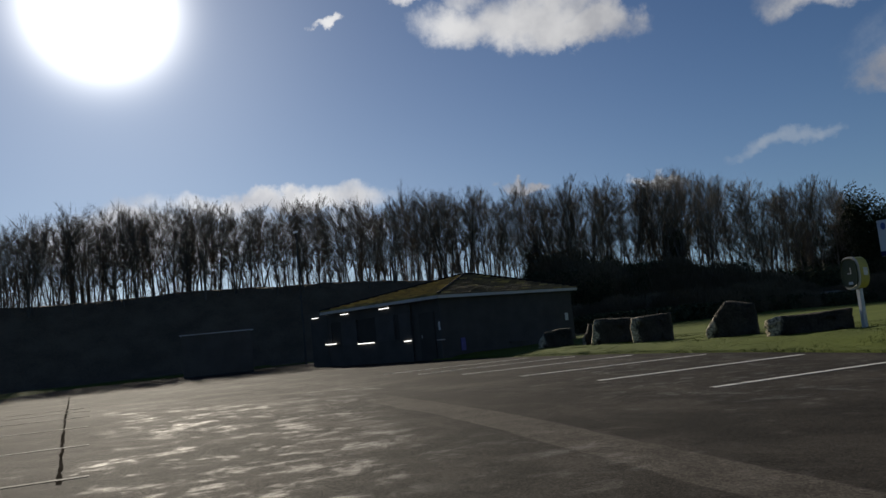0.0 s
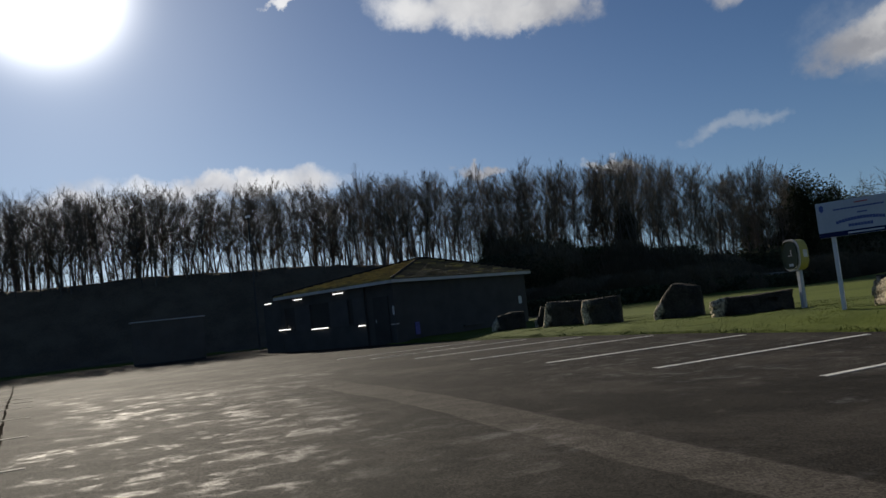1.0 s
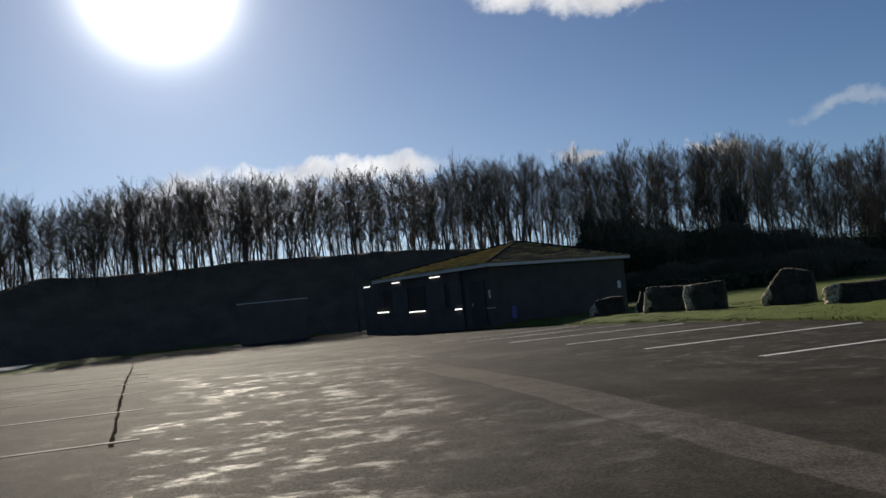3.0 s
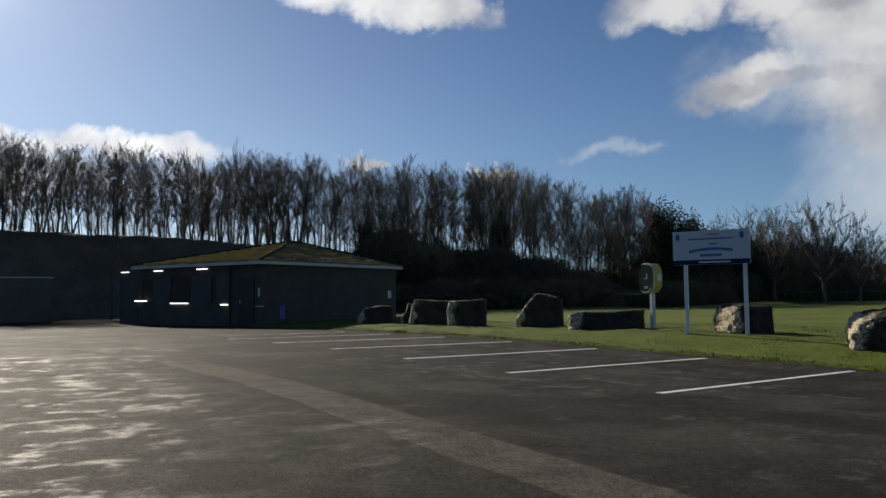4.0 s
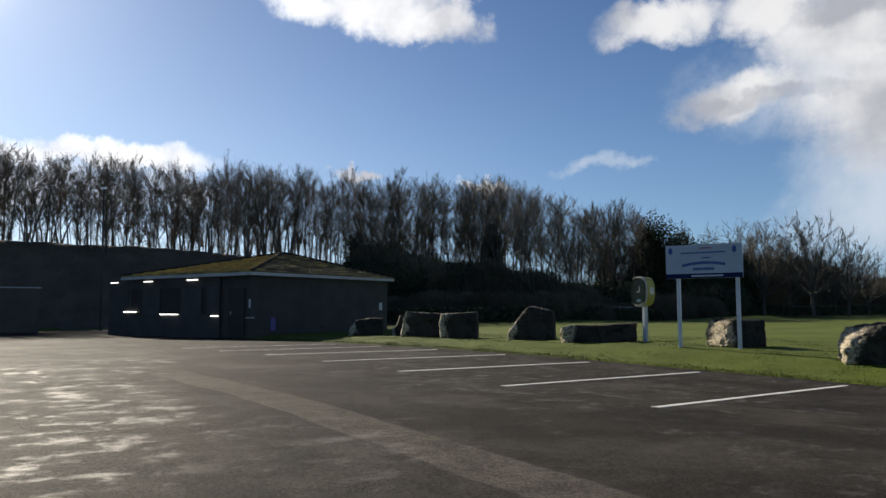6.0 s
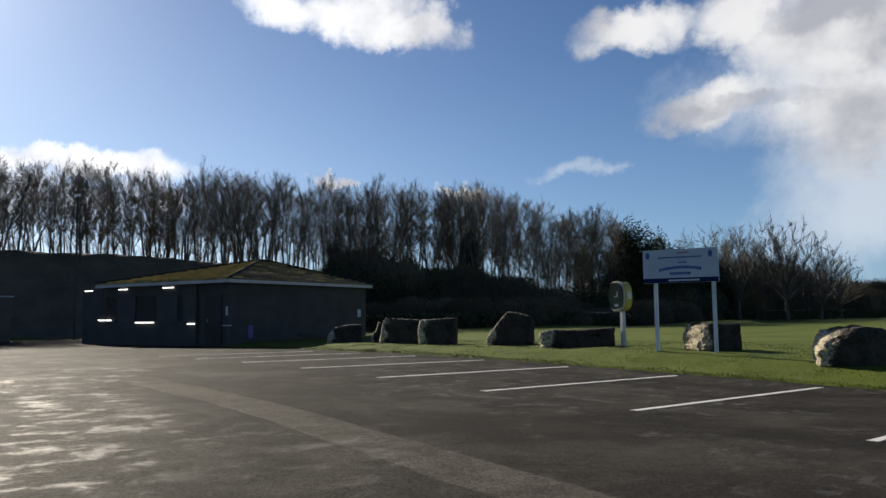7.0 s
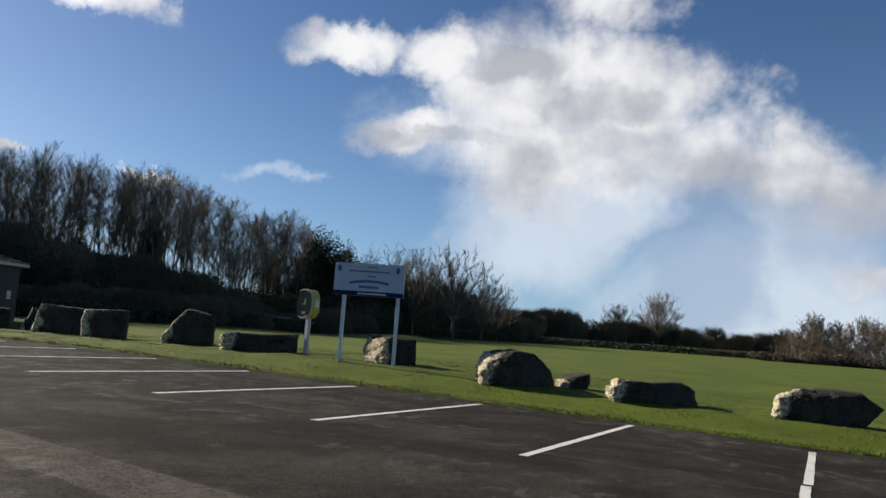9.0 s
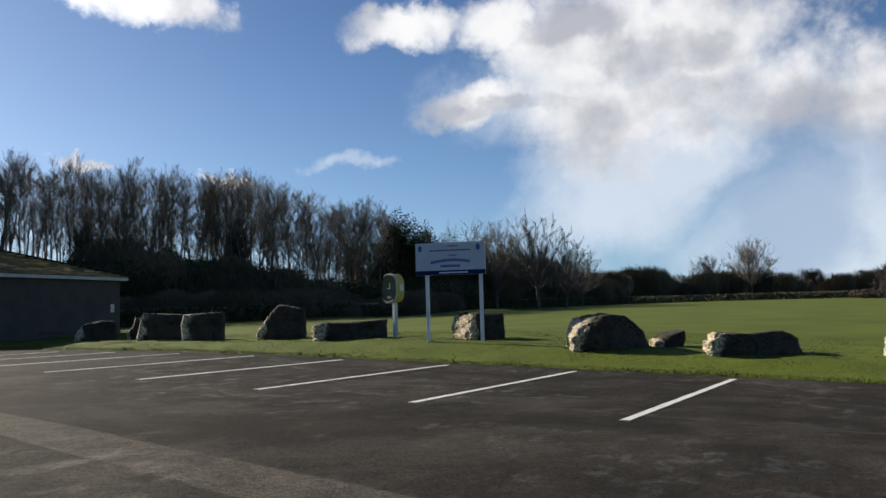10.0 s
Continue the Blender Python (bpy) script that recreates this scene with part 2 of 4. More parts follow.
def stone_material():
    """Limestone: dark weathered skin, deepened for the shaded fronts, and a pale cream left end painted as sunlit."""
    m = bpy.data.materials.new("weathered limestone")
    m.use_nodes = True
    n = Nodes(m.node_tree)
    place = n.add("ShaderNodeTexCoord").outputs["Object"]
    xyz = n.tree.nodes.new("ShaderNodeSeparateXYZ")
    n.put(xyz.inputs[0], n.add("ShaderNodeTexCoord").outputs["Generated"])
    big, small, pits = n.noise(place, 2.4, 5.0, 0.6, 0.3), n.noise(place, 17.0, 5.0, 0.65), n.noise(place, 55.0, 3.0, 0.6)
    # weathered skin, coloured extra dark for the shade on the fronts
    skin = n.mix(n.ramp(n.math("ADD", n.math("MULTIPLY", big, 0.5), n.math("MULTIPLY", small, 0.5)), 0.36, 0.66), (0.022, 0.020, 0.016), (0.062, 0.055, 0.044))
    lit_face = n.mix(n.ramp(small, 0.38, 0.62), (0.14, 0.116, 0.08), (0.52, 0.455, 0.33))
    # sunlight painted in: the left end turns pale with a noisy border
    lit_end = n.ramp(n.math("ADD", n.math("MULTIPLY", xyz.outputs[0], -1.0), n.math("MULTIPLY", n.math("SUBTRACT", big, 0.5), 0.5)), -0.24, -0.15)
    tint = n.ramp(n.add("ShaderNodeObjectInfo").outputs["Random"], 0, 1, 0.85, 1.15, False)
    s = n.add("ShaderNodeBsdfPrincipled", Roughness=0.92)
    s.inputs["Specular IOR Level"].default_value = 0.2
    n.put(s.inputs["Base Color"], n.vmath("MULTIPLY", n.mix(lit_end, skin, lit_face), n_combine(n, tint)))
    b = n.add("ShaderNodeBump", Strength=0.7, Distance=0.05)
    n.put(b.inputs["Height"], n.math("ADD", small, n.math("ADD", n.math("MULTIPLY", pits, 0.35), n.math("MULTIPLY", big, 0.5))))
    n.put(s.inputs["Normal"], b.outputs[0])
    n.put(n.add("ShaderNodeOutputMaterial").inputs[0], s.outputs[0])
    return m


def emitting(name, colour, strength):
    m = bpy.data.materials.new(name)
    m.use_nodes = True
    n = Nodes(m.node_tree)
    e = n.add("ShaderNodeEmission", Strength=strength)
    e.inputs[0].default_value = (*colour, 1)
    n.put(n.add("ShaderNodeOutputMaterial").inputs[0], e.outputs[0])
    return m


ASPHALT, PAINT = asphalt_material(), paint_material()
OLD_PAINT = material("worn grey road paint", (0.20, 0.19, 0.175), (0.055, 0.05, 0.045), 1.6, 26, 0.8, None, 0.2, 0.004, spec=0.1)
GRASS = material("mown grass", (0.084, 0.108, 0.014), (0.055, 0.076, 0.011), 0.35, 9.0, 0.85, 0.9, 0.5, 0.03, spec=0.1)
BLADE = material("grass blades", (0.088, 0.112, 0.015), (0.050, 0.072, 0.011), 0.9, 8.0, 0.7, 0.8, 0.0, spec=0.15, per_island=0.35)
LITTER = material("dark leaf litter", (0.150, 0.112, 0.074), (0.090, 0.067, 0.046), 0.5, 7.0, 0.9, 0.95, 0.8, 0.08, spec=0.2)
RAIL = material("weathered rail timber", (0.20, 0.175, 0.14), (0.13, 0.115, 0.095), 0.5, 12, 0.9)
CONCRETE = material("pale concrete road", (0.50, 0.48, 0.45), (0.38, 0.37, 0.35), 0.5, 12, 0.8, 0.6)
BARK = material("grey brown bark", (0.115, 0.098, 0.078), (0.066, 0.056, 0.046), 1.5, 14, 0.9, None, 0.8, 0.03, per_object=0.25, stretch=(1, 1, 0.3))
TWIG = material("bare brown twigs", (0.130, 0.106, 0.080), (0.082, 0.067, 0.051), 0.8, 6, 0.85, None, 0.0, per_object=0.25, per_island=0.2)
RED_TWIG = material("reddish brown saplings", (0.115, 0.086, 0.060), (0.074, 0.056, 0.041), 0.5, 5, 0.85, None, 0.0, per_object=0.25, per_island=0.25)
IVY = material("dark evergreen leaves", (0.062, 0.068, 0.038), (0.040, 0.044, 0.025), 1.0, 6, 0.8, 0.9, 0.0, per_object=0.2, per_island=0.4, spec=0.05)
HEDGE = material("dull winter hedge", (0.135, 0.118, 0.080), (0.078, 0.070, 0.050), 0.4, 5, 0.8, None, 0.0, per_object=0.3, per_island=0.2, spec=0.03)
BRAMBLE = material("brown hedge growth", (0.135, 0.108, 0.072), (0.085, 0.068, 0.046), 0.7, 6, 0.9, None, 0.0, per_object=0.25, per_island=0.25, spec=0.03)
STONE = stone_material()
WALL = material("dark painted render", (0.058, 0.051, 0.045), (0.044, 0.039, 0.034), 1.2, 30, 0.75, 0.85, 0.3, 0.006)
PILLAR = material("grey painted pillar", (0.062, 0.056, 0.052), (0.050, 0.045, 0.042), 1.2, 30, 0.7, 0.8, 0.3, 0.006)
FASCIA = material("pale gutter paint", (0.52, 0.49, 0.46), (0.40, 0.38, 0.355), 1.5, 20, 0.45, 0.6, 0.1, 0.003)
TILE = material("mossy roof tiles", (0.46, 0.34, 0.095), (0.19, 0.14, 0.06), 1.6, 14, 0.9, None, 0.8, 0.03, per_object=0.10)
TILE_DRY = material("weathered brown roof tiles", (0.22, 0.160, 0.075), (0.10, 0.074, 0.046), 0.9, 10, 0.9, None, 0.8, 0.03, per_object=0.12)
RIDGE = material("dark ridge tiles", (0.035, 0.028, 0.022), (0.022, 0.018, 0.015), 2, 20, 0.95, spec=0.1)
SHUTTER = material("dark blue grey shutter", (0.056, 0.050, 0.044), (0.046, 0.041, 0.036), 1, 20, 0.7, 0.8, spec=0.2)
BOARD = material("shaded off-white sign face", (0.47, 0.51, 0.57), (0.41, 0.445, 0.50), 1.2, 18, 0.5, 0.6, 0.05, 0.002, spec=0.3)
WHITE = material("weathered white paint", (0.60, 0.62, 0.66), (0.50, 0.52, 0.56), 2.0, 25, 0.45, 0.6, 0.1, 0.002)
BLUE = material("blue sign print", (0.004, 0.012, 0.075), (0.003, 0.010, 0.060), 3, 30, 0.5, spec=0.15)
INK = material("blue lettering", (0.05, 0.09, 0.30), (0.04, 0.07, 0.24), 3, 30, 0.5)
REDINK = material("red lettering", (0.42, 0.10, 0.10), (0.34, 0.08, 0.08), 3, 30, 0.5)
YELLOW = material("yellow plastic housing", (0.46, 0.39, 0.07), (0.36, 0.30, 0.05), 2.5, 25, 0.4, 0.55, 0.1, 0.003)
GREENFACE = material("dark olive recess", (0.055, 0.062, 0.022), (0.04, 0.046, 0.018), 2.5, 25, 0.5)
GALV = material("galvanised steel", (0.50, 0.51, 0.52), (0.36, 0.37, 0.38), 2, 25, 0.45, 0.6, 0.1, 0.002, metal=0.35)
BLACK = material("black painted steel", (0.02, 0.02, 0.022), (0.014, 0.014, 0.016), 3, 30, 0.5)
JOINT = material("tar joint", (0.036, 0.031, 0.026), (0.020, 0.018, 0.015), 3, 30, 1.0, spec=0.0)
SHED = material("dark container steel", (0.125, 0.100, 0.080), (0.095, 0.076, 0.062), 0.8, 14, 0.75, 0.85, 0.2, 0.01)
# emission in place of sunlight on the veranda ledges, not a lamp
SUNLIT_GLOW = emitting("lit strip tube", (1.0, 0.98, 0.94), 1.6)
POSTER = material("purple blue poster", (0.06, 0.05, 0.22), (0.10, 0.09, 0.28), 6, 30, 0.5)
PAPER = material("white notice paper", (0.62, 0.62, 0.60), (0.45, 0.45, 0.44), 6, 40, 0.6)


# ---- building helpers ----
def part(name, bm, mat, parent=None, label=""):
    """Links a bmesh as one mesh object, under parent when given."""
    me = bpy.data.meshes.new(name)
    bm.to_mesh(me)
    bm.free()
    me.materials.append(mat)
    ob = new(name, me)
    ob.parent = parent
    return tagged(ob, label)


def mesh_part(name, verts, faces, mat, parent=None, label="", smooth=False):
    me = bpy.data.meshes.new(name)
    me.from_pydata(verts, [], faces)
    if smooth:
        me.polygons.foreach_set("use_smooth", [True] * len(me.polygons))
    for k in (mat if isinstance(mat, (list, tuple)) else (mat,)):
        me.materials.append(k)
    ob = new(name, me)
    ob.parent = parent
    return tagged(ob, label)


def thing(name, m, label, category, group="", kind=""):
    e = new(name)
    e.empty_display_size = 0.2
    e.matrix_world = m
    return tagged(e, label, category, group, kind)


def box(x0, y0, z0, x1, y1, z1, bevel=0.0, bm=None):
    own = bm is None
    bm = bm or bmesh.new()
    g = bmesh.ops.create_cube(bm, size=1)["verts"]
    for v in g:
        v.co = Vector((x0 + (v.co.x + .5) * (x1 - x0), y0 + (v.co.y + .5) * (y1 - y0), z0 + (v.co.z + .5) * (z1 - z0)))
    if bevel and own:
        bmesh.ops.bevel(bm, geom=bm.edges[:], offset=bevel, segments=2, affect="EDGES")
    return bm


def pole(r0, r1, z0, z1, x=0.0, y=0.0, sides=12, bm=None):
    bm = bm or bmesh.new()
    g = bmesh.ops.create_cone(bm, cap_ends=True, segments=sides, radius1=r0, radius2=r1, depth=z1 - z0)["verts"]
    for v in g:
        v.co += Vector((x, y, (z0 + z1) / 2))
    return bm


def step(v, lo, hi):
    k = min(1.0, max(0.0, (v - lo) / (hi - lo)))
    return k * k * (3 - 2 * k)


def table(x, rows):
    """Straight-line value between rows of (x, value), x rising."""
    if x <= rows[0][0]:
        return rows[0][1]
    for (a, va), (b, vb) in zip(rows, rows[1:]):
        if x <= b:
            return va + (vb - va) * (x - a) / (b - a)
    return rows[-1][1]


# ---- the lie of the land ----
EYE_Z = 1.1


def lot_z(x, y):
    rise = table(x, ((-30, 0.0), (-22, 0.07), (-16, 0.11), (-12, 0.084), (-7.7, 0.0), (4, -0.228), (30, -0.5)))
    return rise - 0.013 * (min(max(y, -6), 14) - 12) * step(x, -30, -12)


def lot_edge(x):
    return 12.45 + 0.35 * step(-x, 12, 26) + 0.05 * noise.noise((x * 0.9, 3.1, 0)) + 0.03 * noise.noise((x * 4, 7.1, 0))


def lot_south(x):
    return table(x, ((-49, -1.5), (-42, -4.5), (-35, -6.6), (-24, -6.0), (-14, -5.4), (-9, -5.4), (-8, -24), (30, -24)))


def azimuth(x, y):
    return math.degrees(math.atan2(-x, y))


def crest(a):
    return table(a, ((30, 0.3), (36, 0.6), (44, 1.0), (50, 1.6), (58, 2.8), (64, 3.8), (70, 4.3), (80, 4.75), (90, 4.45), (97, 4.4), (100, 3.6), (103, 2.4), (106, 1.2), (112, 0.4), (125, 0.2)))


def inside_lot(x, y):
    return min(lot_edge(x) - y, y - lot_south(x), x + 48.5, 30 - x)


def ground_z(x, y):
    r, a = math.hypot(x, y), azimuth(x, y)
    field = 0.25 - 0.05 * step(r, 60, 130)
    field *= step(a, -60, 0) * (1 - step(a, 70, 85)) + 0.2
    if a > 65:
        field = min(field, 0.25)
    verge = table(x, ((-26, 0.13), (-18, 0.21), (-11, 0.32), (-8, 0.28), (-5, 0.20), (-3, 0.12), (0, 0.06), (6, -0.1)))
    z = verge + (field - verge) * step(y, 16, 34)
    if 28 < a < 125 and r > 45:
        c = EYE_Z + 62 * math.tan(radians(crest(a)))
        back = 15 * (1 - step(a, 36, 48))
        z += max(0.0, c - z) * min(1.0, max(0.0, (r - 54.5 - back) / 7.0)) * step(a, 28, 36)
        z += 0.3 * noise.noise((x * 0.12, y * 0.12, 0)) * step(r, 50, 58)
        z -= 0.20 * max(0.0, min(r, 85) - 61.8) * step(a, 50, 70)
    d = inside_lot(x, y)
    if d > -2.0:
        low = lot_z(x, y)
        z = low - 0.10 if d > 0.12 else low + 0.035 - 0.135 * step(d, 0.0, 0.12) + (z - low - 0.035) * step(-d, 0.0, 1.7)
    elif y < lot_edge(x) and x > -49:
        z = min(z, 0.1)
    z += 0.02 * noise.noise((x * 0.8, y * 0.8, 2)) if d < -0.2 else 0.0
    if d < -0.1 and y > 12 and x > -30:
        z += 0.04 * noise.noise((x * 1.2, y * 2.2, 6)) * step(-d, 0.1, 0.5) * (1 - step(y, 15, 19))
    return z


def spread_of(parts):
    out = []
    for lo, hi, gap in parts:
        out += list(np.arange(lo, hi, gap))
    return [float(v) for v in out]


def build_ground():
    xs = spread_of(((-3000, -400, 400), (-400, -120, 40), (-120, -64, 2.2), (-64, -50, 0.7), (-50, -28, 1.0), (-28, 6, 0.3), (6, 40, 3), (40, 400, 30), (400, 3001, 400)))
    ys = spread_of(((-3000, -200, 400), (-200, -30, 20), (-30, -8, 2), (-8, 2, 0.5), (2, 12, 1.2), (12, 15.5, 0.12), (15.5, 22, 0.5), (22, 110, 2.2), (110, 220, 8), (220, 600, 60), (600, 3001, 400)))
    verts = [(x, y, ground_z(x, y)) for y in ys for x in xs]
    w = len(xs)
    faces, slots = [], []
    for j in range(len(ys) - 1):
        for i in range(w - 1):
            k = j * w + i
            faces.append((k, k + 1, k + w + 1, k + w))
            x, y = (xs[i] + xs[i + 1]) / 2, (ys[j] + ys[j + 1]) / 2
            r, a = math.hypot(x, y), azimuth(x, y)
            edge = table(a, ((30, 90), (36, 72), (42, 56), (50, 47), (58, 43), (66, 46), (70, 50.5), (104, 50.5), (110, 58)))
            slots.append(1 if 30 < a < 125 and edge < r < 160 else 0)
    ob = mesh_part("ground", verts, faces, (GRASS, LITTER), smooth=True)
    ob.data.polygons.foreach_set("material_index", slots)
    tagged(ob, "short green grass rising to a dark littered bank", "ground", kind="structure")


def build_lot():
    xs = spread_of(((-48.5, -28, 0.8), (-28, 6, 0.4), (6, 30.1, 2)))
    verts, faces = [], []
    cols = 40
    for x in xs:
        lo, hi = lot_south(x), lot_edge(x)
        for j in range(cols + 1):
            y = lo + (hi - lo) * j / cols
            verts.append((x, y, lot_z(x, y)))
    for i in range(len(xs) - 1):
        for j in range(cols):
            k = i * (cols + 1) + j
            faces.append((k, k + cols + 1, k + cols + 2, k + 1))
    tagged(mesh_part("parking_lot", verts, faces, ASPHALT, smooth=True), "worn dark grey tarmac with damp shiny areas", "car park", kind="structure")


def strip(name, start, end, width, mat, lift=0.005, ragged=0.0, steps=24, seed=0):
    """A thin painted or laid strip that follows the tarmac."""
    rng = random.Random(seed)
    a, b = Vector(start), Vector(end)
    side = Vector((-(b - a).y, (b - a).x)).normalized()
    verts, faces = [], []
    for i in range(steps + 1):
        p = a + (b - a) * i / steps
        for s in (-1, 1):
            q = p + side * s * (width / 2 + rng.uniform(-1, 1) * ragged)
            z = lot_z(q.x, q.y)
            verts += [(q.x, q.y, z + lift), (q.x, q.y, z - 0.003)]
    for i in range(steps):
        k = i * 4
        faces += [(k, k + 4, k + 6, k + 2), (k, k + 1, k + 5, k + 4), (k + 2, k + 6, k + 7, k + 3)]
    return mesh_part(name, verts, faces, mat)


build_ground()
build_lot()

# ---- paint and repairs on the tarmac ----
for i in range(8):
    x = -2.71 - 2.5 * i
    tagged(strip("bay_line", (x, 7.35), (x, 12.0), 0.088, PAINT, 0.006, 0.006, 30, i), "white painted parking bay line, worn", "road marking", "bay lines by the verge")
for k, (y0, y1) in enumerate(((7.12, 8.4), (8.52, 11.8))):
    tagged(strip("bay_line", (-0.22, y0), (-0.24, y1), 0.09, PAINT, 0.006, 0.006, 9, 20 + k), "broken white parking bay line, badly worn", "road marking", "bay lines by the verge")
for i, x in enumerate((-5.2, -7.75, -10.3, -12.9, -15.5, -18.1, -20.7)):
    tagged(strip("bay_line", (x, -0.1), (x - 0.05, -4.9), 0.08, OLD_PAINT, 0.006, 0.008, 30, 40 + i), "white painted parking bay line, worn", "road marking", "bay lines across the car park")
tagged(strip("drain_channel", (-7.5, -0.34), (-36.0, -0.9), 0.035, JOINT, 0.005, 0.012, 120, 5), "dark drain joint across tarmac", "drain")


# ---- trees ----
def frame_of(d):
    d = d.normalized()
    a = d.orthogonal().normalized()
    return a, d.cross(a)


def tube(verts, faces, pts, radii, sides):
    base = len(verts)
    for i, (p, r) in enumerate(zip(pts, radii)):
        d = pts[min(i + 1, len(pts) - 1)] - pts[max(i - 1, 0)]
        a, b = frame_of(d)
        if r <= 0:
            verts.append(tuple(p))
            continue
        for k in range(sides):
            t = 2 * math.pi * k / sides
            verts.append(tuple(p + (a * math.cos(t) + b * math.sin(t)) * r))
    rings = len(pts) - (1 if radii[-1] <= 0 else 0)
    for i in range(rings - 1):
        for k in range(sides):
            q = base + i * sides
            faces.append((q + k, q + (k + 1) % sides, q + sides + (k + 1) % sides, q + sides + k))
    if radii[-1] <= 0:
        q, tip = base + (rings - 1) * sides, base + rings * sides
        for k in range(sides):
            faces.append((q + k, q + (k + 1) % sides, tip))


def bent(rng, p, d, length, n, wobble, lift):
    pts = [p.copy()]
    for i in range(n):
        d = (d + Vector((rng.gauss(0, wobble), rng.gauss(0, wobble), rng.gauss(0, wobble) + lift))).normalized()
        pts.append(pts[-1] + d * length / n)
    return pts


def bare_tree(name, seed, height, limbs, low, twigs, bark, twig_mat, label, category="tree", wobble=0.12, girth=0.011, boughs=6, leader=0.92, dome=(0.6, 0.4, 0.35), fine=0.009):
    """A leafless tree: trunk with limbs, and a crown of many fine twigs."""
    rng = random.Random(seed)
    tv, tf, cv, cf = [], [], [], []
    lean = Vector((rng.gauss(0, 0.04), rng.gauss(0, 0.04), 1))
    trunk = bent(rng, Vector((0, 0, -0.4)), lean, height * leader, 9, 0.035, 0.05)
    radius = height * girth
    rad = [radius * (1 - (0.9 if leader > 0.8 else 0.45) * i / 9) for i in range(10)]
    rad[0] *= 1.35
    tube(tv, tf, trunk, rad, 7)
    for i in range(limbs):
        t = low + (0.97 - low) * (i + rng.random() * 0.8) / limbs
        q = t * 9
        k = min(8, int(q))
        p = trunk[k].lerp(trunk[k + 1], q - k)
        turn = i * 2.4 + rng.uniform(-0.5, 0.5)
        # limbs reach for the skin of a rounded crown: (centre, half width, half height) as shares of the height
        up = -0.55 + 2.1 * (i + rng.random()) / limbs
        skin = Vector((dome[1] * math.cos(turn) * math.cos(up), dome[1] * math.sin(turn) * math.cos(up), dome[0] + dome[2] * math.sin(up))) * height
        out = skin - p
        length = out.length * rng.uniform(0.7, 0.95)
        out = out.normalized() + Vector((0, 0, -0.08))
        limb = bent(rng, p, out, length, 5, wobble, 0.02)
        r0 = max(0.018, rad[k] * 0.5)
        tube(cv, cf, limb, [r0 * (1 - 0.94 * j / 5) for j in range(6)], 5)
        for b in range(boughs):
            u = (rng.uniform(0.25, 1.0) if b else 0.99) * 5
            kk = min(4, int(u))
            bp = limb[kk].lerp(limb[kk + 1], u - kk)
            way = (limb[kk + 1] - limb[kk]).normalized() + Vector((rng.gauss(0, 0.6), rng.gauss(0, 0.6), rng.uniform(0.0, 0.9)))
            bough = bent(rng, bp, way, height * rng.uniform(0.06, 0.17), 3, wobble * 1.4, 0.08)
            tube(cv, cf, bough, [r0 * 0.28, r0 * 0.20, r0 * 0.13, r0 * 0.06], 3)
            for w in range(twigs):
                s = rng.uniform(0.15, 1.0) * 3
                ks = min(2, int(s))
                wp = bough[ks].lerp(bough[ks + 1], s - ks)
                wd = (bough[ks + 1] - bough[ks]).normalized() + Vector((rng.gauss(0, 0.55), rng.gauss(0, 0.55), rng.gauss(0.25, 0.45)))
                tube(cv, cf, [wp, wp + wd.normalized() * height * rng.uniform(0.03, 0.085)], [fine, 0.0], 3)
    root = thing(name, Matrix(), label, category)
    mesh_part("trunk", tv, tf, bark, root, smooth=True)
    mesh_part("crown", cv, cf, twig_mat, root)
    return root


def leafy(name, seed, size, leaves, leaf, mat, label, category="bush", lobes=7, upright=False):
    """A bush: a dense crown of separate small leaves on short stems round several lobes."""
    rng = random.Random(seed)
    sv, sf, lv, lf = [], [], [], []
    centres = []
    for i in range(lobes):
        c = Vector((rng.uniform(-0.62, 0.62) * size[0], rng.uniform(-0.5, 0.5) * size[1], rng.uniform(0.30, 0.72) * size[2]))
        rr = Vector((size[0] * rng.uniform(0.3, 0.5), size[1] * rng.uniform(0.35, 0.55), min(c.z, size[2] - c.z) * rng.uniform(0.8, 1.05)))
        centres.append((c, rr))
        tube(sv, sf, bent(rng, Vector((c.x * 0.4, c.y * 0.4, -0.2)), c - Vector((c.x * 0.4, c.y * 0.4, -0.2)), c.length, 3, 0.1, 0), [0.05, 0.04, 0.03, 0.02], 4)
    for i in range(leaves):
        c, rr = centres[rng.randrange(lobes)]
        d = Vector((rng.gauss(0, 1), rng.gauss(0, 1), rng.gauss(0, 1))).normalized()
        k = rng.uniform(0.55, 1.05) + 0.12 * noise.noise(d * 3 + c)
        p = c + Vector((d.x * rr.x, d.y * rr.y, d.z * rr.z)) * k
        if p.z < 0.02:
            p.z = rng.uniform(0.02, 0.3)
        a = Vector((rng.gauss(0, 1), rng.gauss(0, 1), rng.gauss(0, 1))).normalized()
        if upright:
            a = Vector((a.x * 0.5, a.y * 0.5, 1.0)).normalized()
        b = a.orthogonal().normalized() * leaf * (rng.uniform(0.10, 0.18) if upright else rng.uniform(0.25, 0.45))
        a = a * leaf * (rng.uniform(1.2, 2.6) if upright else rng.uniform(0.6, 1.2))
        q = len(lv)
        lv += [tuple(p - a), tuple(p + b), tuple(p + a), tuple(p - b)]
        lf.append((q, q + 1, q + 2, q + 3))
    root = thing(name, Matrix(), label, category)
    mesh_part("stem", sv, sf, BARK, root)
    mesh_part("foliage", lv, lf, mat, root)
    return root


def set_down(ob, x, y, turn=0.0, size=1.0, wide=None, sink=0.0):
    ob.scale = (wide or size, wide or size, size)
    return Matrix.Translation((x, y, ground_z(x, y) - sink)) @ Matrix.Rotation(turn, 4, "Z")


